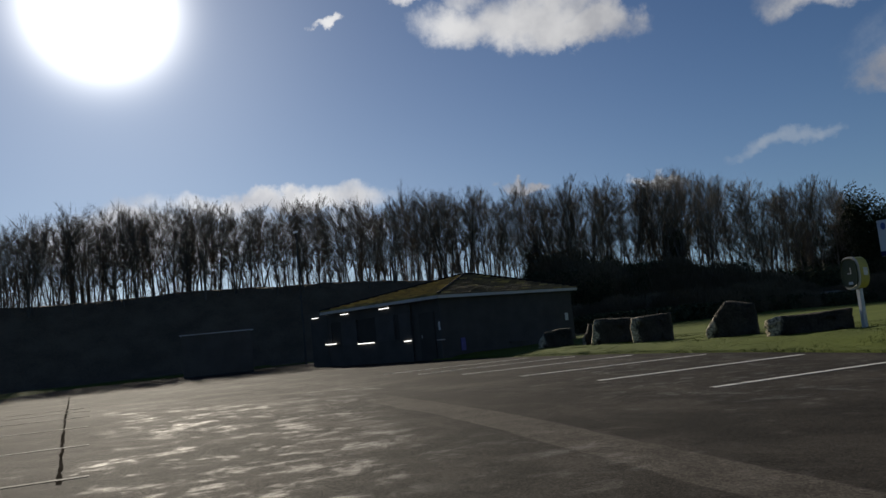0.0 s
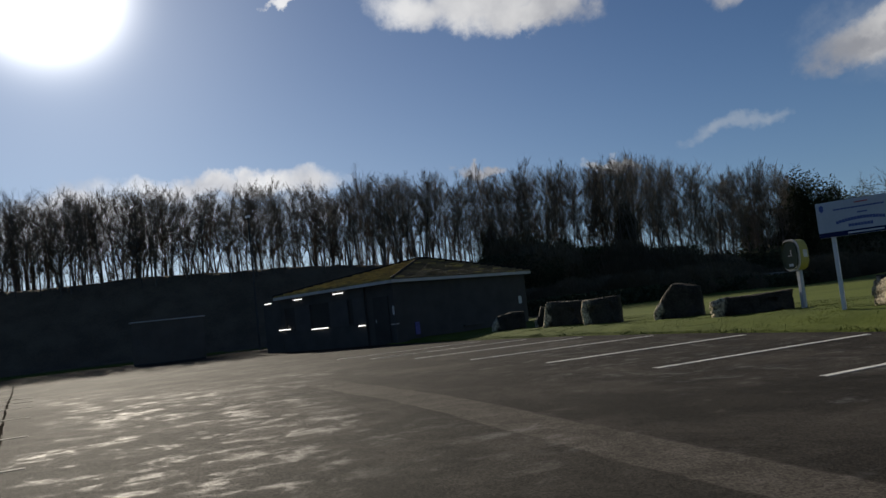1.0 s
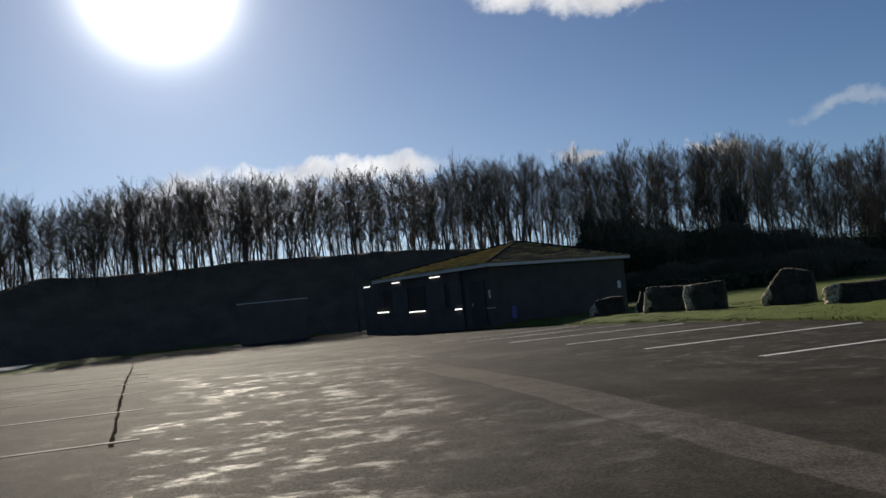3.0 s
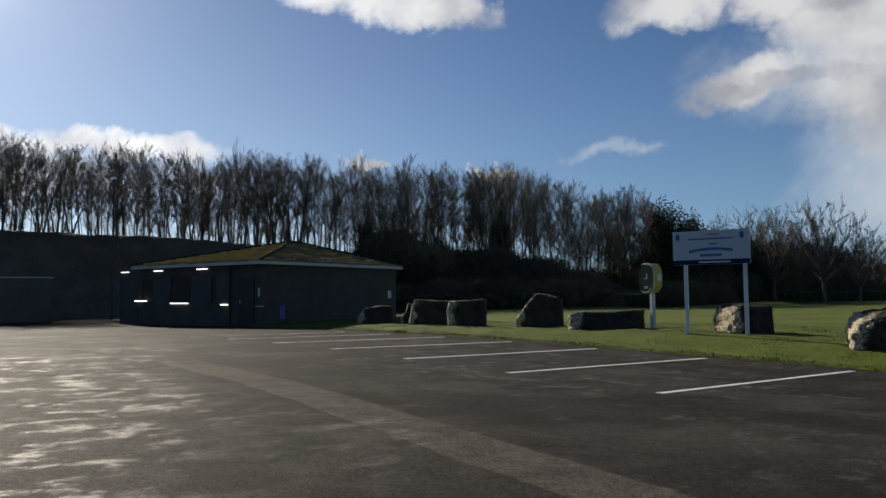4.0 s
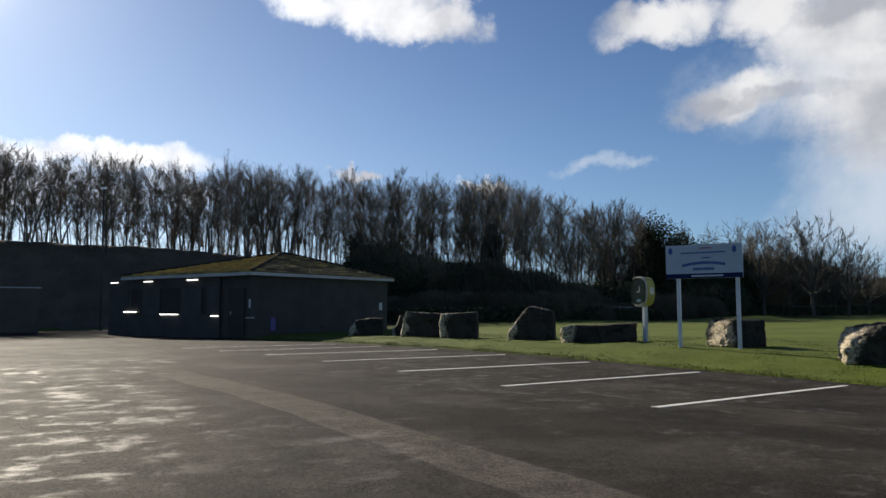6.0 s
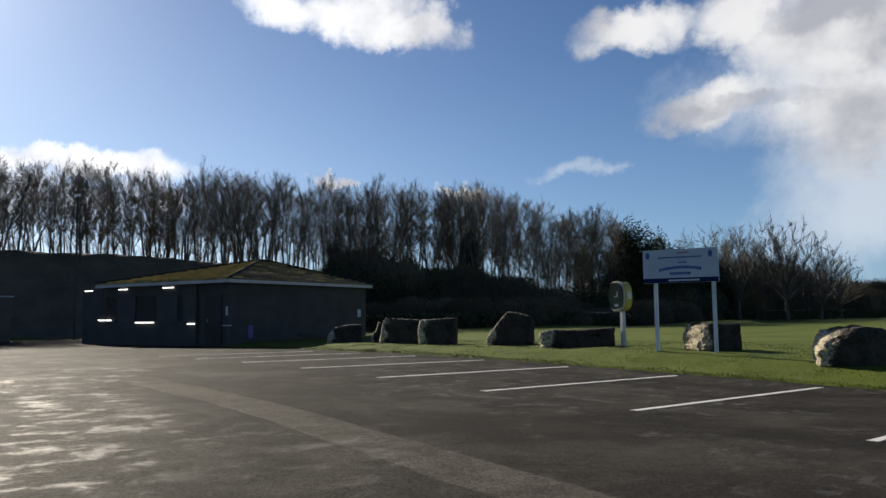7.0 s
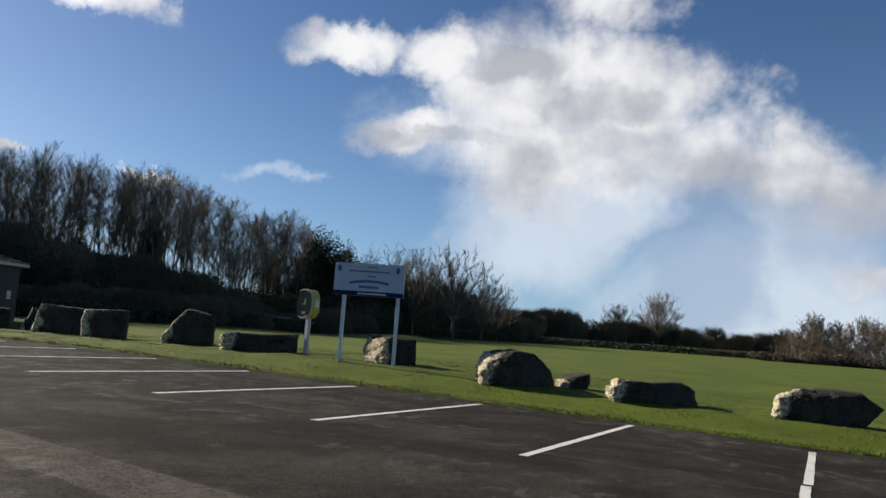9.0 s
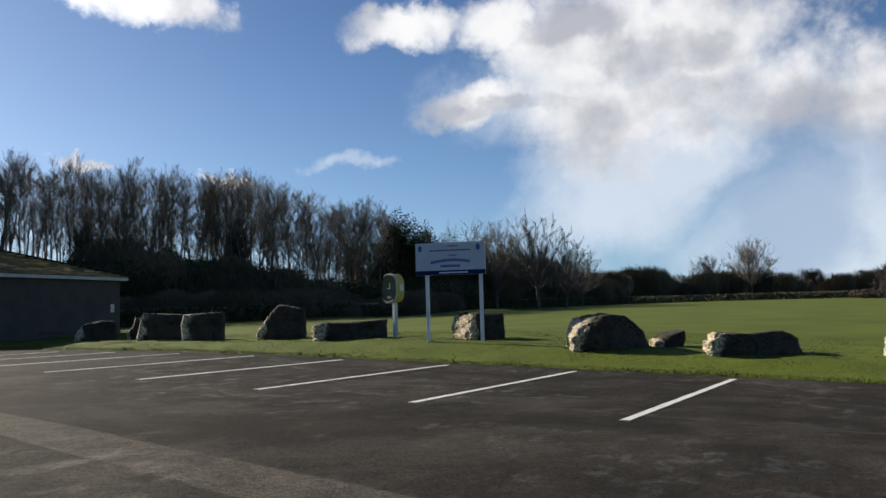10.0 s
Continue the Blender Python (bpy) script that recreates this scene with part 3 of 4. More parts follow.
def polar(a, d):
    return -d * math.sin(radians(a)), d * math.cos(radians(a))


placed = set()


def stand(src, m, scale):
    """Puts a template itself at its first place, and copies of it at the later ones."""
    if src.name not in placed:
        placed.add(src.name)
        src.matrix_world = m @ Matrix.Diagonal((*scale, 1))
        return
    keep = tuple(src.scale)
    src.scale = scale
    copy_thing(src, m)
    src.scale = keep


def stem_tree(name, seed, stems, low, half, bulge, label, limbs=14, boughs=8, twigs=8, girth=0.095, fine=0.0078):
    """A close-grown leafless tree, 10 m tall: one to three straight stems and steep brush-like branches in a rounded head."""
    rg = random.Random(seed)
    tv, tf, cv, cf = [], [], [], []
    for k in range(stems):
        turn = k * 6.283 / stems + rg.uniform(-0.5, 0.5)
        fan = (0.03 if stems == 1 else 0.075) * rg.uniform(0.7, 1.3)
        foot = Vector((0.10 * math.cos(turn), 0.10 * math.sin(turn), -0.4)) if stems > 1 else Vector((0, 0, -0.4))
        tall = 10.0 * (1.0 if k == 0 else rg.uniform(0.86, 0.98))
        stem = bent(rg, foot, Vector((fan * math.cos(turn), fan * math.sin(turn), 1)), tall * 0.90, 9, 0.035, 0.05)
        thick = girth * (1.0 if stems == 1 else 0.78) * rg.uniform(0.8, 1.2)
        rad = [thick * (1.25 if i == 0 else 1 - 0.93 * i / 9) for i in range(10)]
        tube(tv, tf, stem, rad, 6)
        for i in range(limbs):
            t = low + (0.985 - low) * (i + rg.random() * 0.9) / limbs
            j = min(8, int(t * 9))
            p = stem[j].lerp(stem[j + 1], t * 9 - j)
            way = i * 2.4 + rg.uniform(-0.6, 0.6)
            rise = rg.uniform(0.9, 1.8) + 0.5 * t
            span = half * math.sqrt(max(0.06, 1 - ((t - bulge) / (1.04 - bulge)) ** 2)) * rg.uniform(0.65, 1.15)
            length = min(span * math.hypot(1, rise) * 0.72, (10.25 - p.z) * 1.05 + 0.25)
            limb = bent(rg, p, Vector((math.cos(way), math.sin(way), rise)), length, 4, 0.10, 0.05)
            r0 = max(0.016, rad[j] * 0.42)
            tube(cv, cf, limb, [r0 * (1 - 0.85 * q / 4) for q in range(5)], 4)
            for b in range(boughs):
                u = (rg.uniform(0.05, 1.0) if b else 0.99) * 4
                q = min(3, int(u))
                bp = limb[q].lerp(limb[q + 1], u - q)
                bd = (limb[q + 1] - limb[q]).normalized() + Vector((rg.gauss(0, 0.45), rg.gauss(0, 0.45), rg.uniform(0.1, 0.7)))
                bough = bent(rg, bp, bd, rg.uniform(0.45, 1.1), 2, 0.14, 0.08)
                tube(cv, cf, bough, [min(0.014, r0 * 0.42), min(0.011, r0 * 0.32), 0.006], 3)
                for w in range(twigs):
                    u = rg.uniform(0.1, 1.0) * 2
                    q = min(1, int(u))
                    wp = bough[q].lerp(bough[q + 1], u - q)
                    wd = (bough[q + 1] - bough[q]).normalized() + Vector((rg.gauss(0, 0.5), rg.gauss(0, 0.5), rg.gauss(0.25, 0.4)))
                    tube(cv, cf, [wp, wp + wd.normalized() * rg.uniform(0.28, 0.7)], [fine, 0.0], 3)
    root = thing(name, Matrix(), label, "tree")
    mesh_part("trunk", tv, tf, BARK, root, smooth=True)
    mesh_part("crown", cv, cf, TWIG, root)
    return root


rng = random.Random(11)
TOPS = ((32, 4.6), (34.1, 5.7), (36.4, 6.5), (38.3, 7.4), (41.6, 7.6), (43.6, 7.5), (45.2, 9.2), (47.7, 9.6), (50.7, 9.3), (53.3, 9.9), (56.7, 9.6), (60.5, 9.9), (64.3, 10.6), (68.6, 10.2), (71.4, 10.0), (75.1, 10.5), (79.7, 10.1), (83.0, 10.5), (88.8, 10.5), (92.9, 9.8), (96.0, 9.4), (98.4, 9.9), (102.1, 7.9), (103.8, 7.3), (107, 6.6))
wood_kinds = [stem_tree("woodland_tree", 100 + i, (1, 2, 1, 3, 2, 1, 2, 1)[i], (0.34, 0.26, 0.42, 0.30, 0.36, 0.22, 0.40, 0.30)[i],
                        (1.35, 1.5, 1.15, 1.6, 1.3, 1.2, 1.45, 1.05)[i], (0.66, 0.62, 0.70, 0.66, 0.72, 0.58, 0.68, 0.64)[i],
                        "slender leafless woodland tree with dense brown twigs", limbs=(23, 14, 21, 11, 13, 24, 14, 20)[i], girth=(0.10, 0.12, 0.09, 0.12, 0.11, 0.10, 0.12, 0.085)[i]) for i in range(8)]
for row, (d0, d1, gap) in enumerate(((60.5, 63.0, 0.86), (63.5, 67.0, 0.95), (68.0, 73.0, 1.15), (75.0, 88.0, 1.9))):
    a = 36.6 + row * 0.3
    while a < 108:
        d = rng.uniform(d0, d1) + 10 * (1 - step(a, 34, 46))
        x, y = polar(a, d)
        top = EYE_Z + d * math.tan(radians(table(a, TOPS) + 0.25)) * rng.uniform(0.88, 1.02)
        tall = max(3.0, (top - ground_z(x, y))) / 9.75
        wide = (0.45 + 0.55 * tall) * rng.uniform(0.85, 1.2)
        stand(rng.choice(wood_kinds), Matrix.Translation((x, y, ground_z(x, y))) @ Matrix.Rotation(rng.uniform(0, 6.3), 4, "Z"), (wide, wide, tall))
        a += gap * rng.uniform(0.55, 1.45) * (1.25 if a < 66 and row > 1 else 1.0)
pole_kinds = [stem_tree("woodland_sapling", 140 + i, 1, (0.15, 0.3, 0.2, 0.25)[i], 0.62, 0.55, "thin leafless sapling among the woodland trees", 15, 5, 5, 0.045) for i in range(4)]
a = 37.0
while a < 107:
    d = rng.uniform(60.3, 74) + 10 * (1 - step(a, 34, 46))
    x, y = polar(a, d)
    top = EYE_Z + d * math.tan(radians(table(a, TOPS) + 0.2)) * rng.uniform(0.55, 0.95)
    tall = max(2.0, (top - ground_z(x, y))) / 10.0
    stand(rng.choice(pole_kinds), Matrix.Translation((x, y, ground_z(x, y))) @ Matrix.Rotation(rng.uniform(0, 6.3), 4, "Z"), (0.8, 0.8, tall))
    a += rng.uniform(0.15, 0.5)
for ob in [o for o in scene.objects if o.name.startswith("woodland_")]:
    tagged(ob, group="leafless trees on the bank")

# ivy-clad and evergreen trees in the wood's edge
ivy_kind = leafy("evergreen_tree", 5, (2.2, 2.2, 8.0), 12000, 0.13, IVY, "dark ivy-clad evergreen at the wood's edge", "tree", 12)
for a, d, size, wide in ((47.8, 62.5, 0.74, 0.42), (58.0, 63.0, 0.52, 0.62), (52.2, 64.0, 0.45, 0.5), (37.2, 72, 1.05, 1.0), (36.2, 71, 1.16, 1.1), (34.9, 72, 1.10, 1.2), (33.7, 73, 1.04, 1.15), (32.5, 74, 0.97, 1.15), (31.4, 76, 0.84, 1.05), (30.5, 77, 0.68, 1.0), (39.4, 73, 0.8, 0.9), (38.0, 74, 0.5, 0.9)):
    x, y = polar(a, d)
    m = Matrix.Translation((x, y, ground_z(x, y) - 0.1)) @ Matrix.Rotation(a, 4, "Z")
    stand(ivy_kind, m, (wide, wide, size))

# undergrowth along the foot of the wood
brush_kinds = [leafy("undergrowth_bush", 30 + i, (2.6, 1.6, 2.4), 6500, 0.105, IVY if i == 2 else BRAMBLE, "tangled dark undergrowth below the trees", upright=i != 2) for i in range(3)]
a = 31.0
while a < 57:
    d = rng.uniform(57, 62) + 13 * (1 - step(a, 33, 46))
    k = rng.randrange(3)
    size = rng.uniform(0.8, 1.5)
    src = brush_kinds[k]
    x, y = polar(a, d)
    m = Matrix.Translation((x, y, ground_z(x, y) - 0.15)) @ Matrix.Rotation(radians(a) + rng.uniform(-0.3, 0.3), 4, "Z")
    stand(src, m, (size * 1.15, size, size))
    a += rng.uniform(0.9, 1.7)

a = 33.0
while a < 61:
    x, y = polar(a, rng.uniform(50.5, 53.5) + 13 * (1 - step(a, 33, 46)))
    size = rng.uniform(0.55, 0.95)
    stand(brush_kinds[rng.randrange(2)], Matrix.Translation((x, y, ground_z(x, y) - 0.15)) @ Matrix.Rotation(radians(a) + rng.uniform(-0.3, 0.3), 4, "Z"), (size * 1.3, size, size))
    a += rng.uniform(1.0, 1.7)
for a, d in ((43.6, 61.5), (44.8, 61.0), (42.4, 63.0), (53.6, 58.5), (55.0, 58.0), (47.8, 60.0)):
    x, y = polar(a, d)
    stand(brush_kinds[int(a) % 3], Matrix.Translation((x, y, ground_z(x, y) - 0.15)) @ Matrix.Rotation(radians(a), 4, "Z"), (1.2, 1.1, 1.1))

# open oaks beyond the sign
oak = bare_tree("oak_tree", 301, 9.0, 27, 0.50, 11, BARK, BARK, "spreading leafless oak with crooked limbs", wobble=0.17, girth=0.02, boughs=12, leader=0.42, dome=(0.60, 0.42, 0.38), fine=0.013)
oaks = ((28.9, 76, 1.02), (25.8, 78, 1.08), (27.4, 84, 0.98), (23.8, 82, 0.86), (30.6, 82, 1.02), (22.6, 96, 0.78), (24.6, 92, 0.80), (29.8, 90, 0.95))
for i, (a, d, size) in enumerate(oaks):
    x, y = polar(a, d)
    m = Matrix.Translation((x, y, ground_z(x, y))) @ Matrix.Rotation(i * 1.7, 4, "Z")
    stand(oak, m, (size,) * 3)
a = 21.0
while a < 31.5:
    x, y = polar(a, table(a, ((20, 111), (28, 83), (32, 75))) + rng.uniform(0, 3))
    size = rng.uniform(1.2, 1.7)
    stand(brush_kinds[rng.randrange(2)], Matrix.Translation((x, y, ground_z(x, y) - 0.15)) @ Matrix.Rotation(radians(a) + rng.uniform(-0.3, 0.3), 4, "Z"), (size, size, size))
    a += rng.uniform(0.9, 1.5)
lone = bare_tree("lone_tree", 320, 10.0, 46, 0.50, 12, BARK, BARK, "round-headed leafless tree standing in the far hedge", wobble=0.07, girth=0.014, boughs=12, leader=0.50, dome=(0.64, 0.42, 0.34), fine=0.013)
far_trees = ((10.9, 146, 1.10), (13.8, 158, 0.90), (16.6, 165, 0.62), (17.8, 165, 0.60), (20.6, 150, 0.62), (22.3, 140, 0.66), (21.4, 150, 0.5), (12.4, 168, 0.6), (5.0, 175, 0.4), (15.2, 172, 0.55), (19.2, 160, 0.55), (8.0, 172, 0.45), (18.6, 168, 0.5))
for i, (a, d, size) in enumerate(far_trees):
    x, y = polar(a, d)
    m = Matrix.Translation((x, y, ground_z(x, y))) @ Matrix.Rotation(i * 1.3, 4, "Z")
    stand(lone, m, (size,) * 3)

# far hedge of many bushes
hedge_kinds = [leafy("hedge_bush", 50 + i, (4.0, 2.0, 3.2), 5200, 0.17, HEDGE, "dense far hedge bush in dull winter green", upright=i != 2) for i in range(3)]
a = -1.0
while a < 33:
    d = table(a, ((-1, 165), (10, 152), (20, 130), (27, 90), (33, 78))) + rng.uniform(0, 7)
    tall = EYE_Z + d * math.tan(radians(table(a, ((0, 1.35), (6, 1.45), (10, 1.5), (18, 2.1), (24, 2.7), (30, 3.4))) * rng.uniform(0.55, 1.25)))
    x, y = polar(a, d)
    size = max(0.5, (tall - ground_z(x, y)) / 3.2)
    k = rng.randrange(3)
    src = hedge_kinds[k]
    m = Matrix.Translation((x, y, ground_z(x, y) - 0.2)) @ Matrix.Rotation(radians(a) + rng.uniform(-0.3, 0.3), 4, "Z")
    stand(src, m, (1.0, 1.0, size))
    a += rng.uniform(0.6, 1.1) * (0.8 if a < 22 else 1.0)

# young reddish wood at the field's far side
sapling_kinds = [bare_tree("young_tree", 400 + i, 6.0, 12, 0.2, 8, RED_TWIG, RED_TWIG, "slim reddish brown leafless young tree", wobble=0.12, girth=0.010, boughs=7, leader=0.85, dome=(0.58, 0.24, 0.40), fine=0.02) for i in range(2)]
for i in range(170):
    a, d = rng.uniform(-14, 3.6), rng.uniform(116, 150)
    if a > 2.6 and rng.random() < 0.5:
        continue
    k = i % 2
    x, y = polar(a, d)
    size = rng.uniform(0.75, 1.15) * (0.8 if a > 1.5 else 1.0)
    src = sapling_kinds[k]
    m = Matrix.Translation((x, y, ground_z(x, y))) @ Matrix.Rotation(rng.uniform(0, 6.3), 4, "Z")
    stand(src, m, (size * 1.2, size * 1.2, size))

scrub = leafy("scrub_bush", 71, (4.0, 2.0, 3.4), 2200, 0.20, RED_TWIG, "dense brown winter scrub at the wood's edge")
for i in range(30):
    a = -15 + 18.2 * i / 29 + rng.uniform(-0.3, 0.3)
    x, y = polar(a, rng.uniform(114, 124))
    k = rng.uniform(0.3, 0.6) * (0.8 if a > 1.5 else 1.0)
    stand(scrub, Matrix.Translation((x, y, ground_z(x, y) - 0.1)) @ Matrix.Rotation(rng.uniform(-0.4, 0.4), 4, "Z"), (1.0, 1.0, k))


def rail_fence():
    """A low pale rail fence behind the field-edge hedge."""
    root = thing("rail_fence", Matrix(), "low pale timber rail fence along the field edge", "fence")
    for i in range(40):
        ends = []
        for a in (4 + i * 1.0, 5 + i * 1.0):
            d = table(a, ((2, 141), (12, 131), (20, 111), (28, 83), (36, 63.5), (46, 51.5)))
            x, y = polar(a, d)
            ends.append(Vector((x, y, EYE_Z + d * math.tan(radians(0.06)))))
        verts, faces = [], []
        tube(verts, faces, ends, [0.10, 0.10], 5)
        mesh_part("rail", verts, faces, RAIL, root)
        p = ends[0]
        mesh_part("post", *(lambda v, f: (tube(v, f, [Vector((p.x, p.y, ground_z(p.x, p.y) - 0.2)), p + Vector((0, 0, 0.1))], [0.06, 0.06], 5), v, f)[1:])([], []), RAIL, root)


rail_fence()


def low_hedge():
    """A low dark hedge along the field's far edge, with a pale track behind."""
    rng = random.Random(8)
    lv, lf = [], []
    tv, tf = [], []
    steps = 150
    for i in range(steps + 1):
        a = 2.5 + (56 - 2.5) * i / steps
        d = table(a, ((2, 138), (12, 128), (20, 108), (28, 80), (36, 62), (46, 50), (57, 46)))
        x, y = polar(a, d)
        z = ground_z(x, y)
        for k in range(130):
            ox, oy = rng.gauss(0, 0.35), rng.gauss(0, 0.35)
            p = Vector((x + ox + rng.uniform(-0.5, 0.5), y + oy + rng.uniform(-0.5, 0.5), z + rng.uniform(0, 1) * table(a, ((2, 1.0), (12, 1.05), (28, 0.9), (40, 0.95), (57, 0.95)))))
            u = Vector((rng.gauss(0, 1), rng.gauss(0, 1), rng.gauss(0, 1))).normalized()
            v = u.orthogonal().normalized() * 0.07
            u = u * 0.16
            q = len(lv)
            lv += [tuple(p - u), tuple(p + v), tuple(p + u), tuple(p - v)]
            lf.append((q, q + 1, q + 2, q + 3))
    tagged(mesh_part("low_hedge", lv, lf, IVY), "low dark hedge along the field edge", "hedge", kind="stuff")


low_hedge()


# ---- pavilion ----
def pavilion():
    near = Vector((-28.49, 13.0, 0.0))
    turn = math.atan2(0.946, -0.324)
    root = thing("pavilion", Matrix.Translation((near.x, near.y, lot_z(near.x, near.y) - 0.05)) @ Matrix.Rotation(turn, 4, "Z"),
                 "low dark pavilion with a mossy tiled hip roof", "building")
    # local x runs along the long wall, local y along the veranda side
    lx, ly, eave = 8.94, 7.90, 2.54
    over = 0.25
    # plain long wall towards the car park, other walls
    t = 0.25
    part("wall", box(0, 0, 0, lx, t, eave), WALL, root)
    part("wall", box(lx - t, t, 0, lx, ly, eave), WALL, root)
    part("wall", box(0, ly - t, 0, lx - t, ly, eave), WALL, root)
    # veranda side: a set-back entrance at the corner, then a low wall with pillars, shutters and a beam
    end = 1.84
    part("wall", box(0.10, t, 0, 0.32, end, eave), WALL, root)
    d = part("door", box(0.06, 0.45, 0.02, 0.098, 1.40, 2.04, 0.01), SHUTTER, root, "dark steel door")
    part("handle", box(0.03, 1.22, 0.98, 0.06, 1.26, 1.12, 0.005), GALV, d, "steel door handle")
    part("low_wall", box(0, end, 0, 0.22, ly - t, 1.0), WALL, root, "low veranda wall")
    part("return_wall", box(0.22, end, 0, 0.32, end + 0.2, eave), WALL, root, "side wall of the entrance")
    part("beam", box(0, end, 2.12, 0.22, ly - t, eave), WALL, root)
    part("annex", box(-0.015, ly + 0.002, 0, 2.6, ly + 1.45, 2.50, 0.01), WALL, root, "low rendered annex")
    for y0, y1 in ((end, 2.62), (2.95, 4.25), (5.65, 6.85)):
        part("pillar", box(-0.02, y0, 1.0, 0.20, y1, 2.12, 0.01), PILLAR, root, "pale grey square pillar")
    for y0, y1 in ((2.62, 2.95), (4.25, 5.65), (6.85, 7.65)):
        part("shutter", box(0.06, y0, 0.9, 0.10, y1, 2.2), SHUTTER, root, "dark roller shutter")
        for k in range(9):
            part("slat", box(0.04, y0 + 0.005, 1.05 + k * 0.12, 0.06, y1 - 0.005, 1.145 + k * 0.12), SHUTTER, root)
        part("sill", box(-0.06, y0, 1.0, 0.26, y1, 1.04, 0.008), WALL, root, "dark window sill")
    # glowing bars added where sun catches the ledges, lower row then upper
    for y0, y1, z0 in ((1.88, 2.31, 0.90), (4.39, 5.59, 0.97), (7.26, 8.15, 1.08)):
        part("strip_light", box(-0.06, y0, z0, -0.02, y1, z0 + 0.05), SUNLIT_GLOW, root, "bright white strip")
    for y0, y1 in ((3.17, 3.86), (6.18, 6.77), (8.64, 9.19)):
        part("strip_light", box(-0.05, y0, 2.42, -0.021, y1, 2.46), SUNLIT_GLOW, root, "bright white strip")
    # ceiling slab under the roof, fascia boards
    part("soffit", box(-over + 0.03, -over + 0.03, eave, lx + over - 0.03, ly + over - 0.03, eave + 0.03), WALL, root)
    for bx in ((-over, -over, lx + over, -over + 0.03), (-over, ly + over - 0.03, lx + over, ly + over),
               (-over, -over + 0.03, -over + 0.03, ly + over - 0.03), (lx + over - 0.03, -over + 0.03, lx + over, ly + over - 0.03)):
        part("fascia", box(bx[0], bx[1], eave, bx[2], bx[3], eave + 0.13, 0.006), FASCIA, root, "white fascia board")
    # hip roof: four slopes of overlapping tiles
    top = 3.84
    r0, r1 = Vector((5.35, 3.6, top)), Vector((5.75, 3.6, top))
    c = [Vector((-over, -over, eave + 0.13)), Vector((lx + over, -over, eave + 0.13)), Vector((lx + over, ly + over, eave + 0.13)), Vector((-over, ly + over, eave + 0.13))]
    slopes = ((c[0], c[1], r1, r0), (c[1], c[2], r1, r1), (c[2], c[3], r0, r1), (c[3], c[0], r0, r0))
    roof = part("roof", bmesh.new(), RIDGE, root, "mossy tiled hip roof")
    bm = bmesh.new()
    vs = [bm.verts.new(v) for v in (*c, r0, r1)]
    for f in ((0, 1, 5, 4), (1, 2, 5), (2, 3, 4, 5), (3, 0, 4), (3, 2, 1, 0)):
        bm.faces.new([vs[k] for k in f])
    bm.to_mesh(roof.data)
    bm.free()
    rg = random.Random(4)
    for s, (a, b, d, e) in enumerate(slopes):
        if s in (1, 2):
            rows = 12
        else:
            rows = 15
        n = (b - a).cross(e - a).normalized()
        for i in range(rows):
            v0, v1 = i / rows, min(1.0, (i + 1.15) / rows)
            p0, p1 = a.lerp(e, v0), b.lerp(d, v0)
            q0, q1 = a.lerp(e, v1), b.lerp(d, v1)
            wide = (p1 - p0).length
            cells = max(1, round(wide / 0.62)) if s in (0, 3) else 1
            for k in range(cells):
                u0, u1 = k / cells, (k + 0.985) / cells
                lift = 0.07 + rg.uniform(0, 0.012)
                f = [p0.lerp(p1, u0) + n * lift, p0.lerp(p1, u1) + n * lift, q0.lerp(q1, u1) + n * 0.012, q0.lerp(q1, u0) + n * 0.012]
                g = [p0.lerp(p1, u0) + n * 0.002, p0.lerp(p1, u1) + n * 0.002]
                mesh_part("tile", [tuple(w) for w in f + g], [(0, 1, 2, 3), (4, 5, 1, 0), (0, 3, 4), (1, 5, 2)], TILE if s == 3 or rg.random() < 0.10 else TILE_DRY, roof)
    for a, b in ((c[0], r0), (c[1], r1), (c[2], r1), (c[3], r0), (r0, r1)):
        verts, faces = [], []
        up = Vector((0, 0, 0.05))
        tube(verts, faces, [a.lerp(b, k / 8) + up for k in range(9)], [0.07] * 9, 6)
        mesh_part("ridge_tile", verts, faces, RIDGE, roof, "dark ridge capping")
    # notices and fittings on the long wall and its corner
    part("poster", box(1.05, -0.03, 0.32, 1.32, -0.004, 0.84, 0.004), POSTER, root, "purple blue poster")
    part("notice", box(8.27, -0.03, 1.13, 8.51, -0.004, 1.49, 0.004), PAPER, root, "white paper notice")
    part("notice", box(-0.03, 0.02, 1.25, -0.004, 0.12, 1.60, 0.004), PAPER, root, "narrow pale notice")
    part("bracket", box(-0.22, -0.20, 0.84, -0.002, 0.10, 0.87, 0.004), FASCIA, root, "pale shelf bracket")
    part("downpipe", pole(0.04, 0.04, 0.0, 0.84, -0.12, -0.08), PILLAR, root, "grey waste pipe")
    part("ledge", box(4.07, -0.12, 0.40, 5.43, -0.002, 0.44, 0.006), PILLAR, root, "thin wall ledge")
    return root


pavilion()


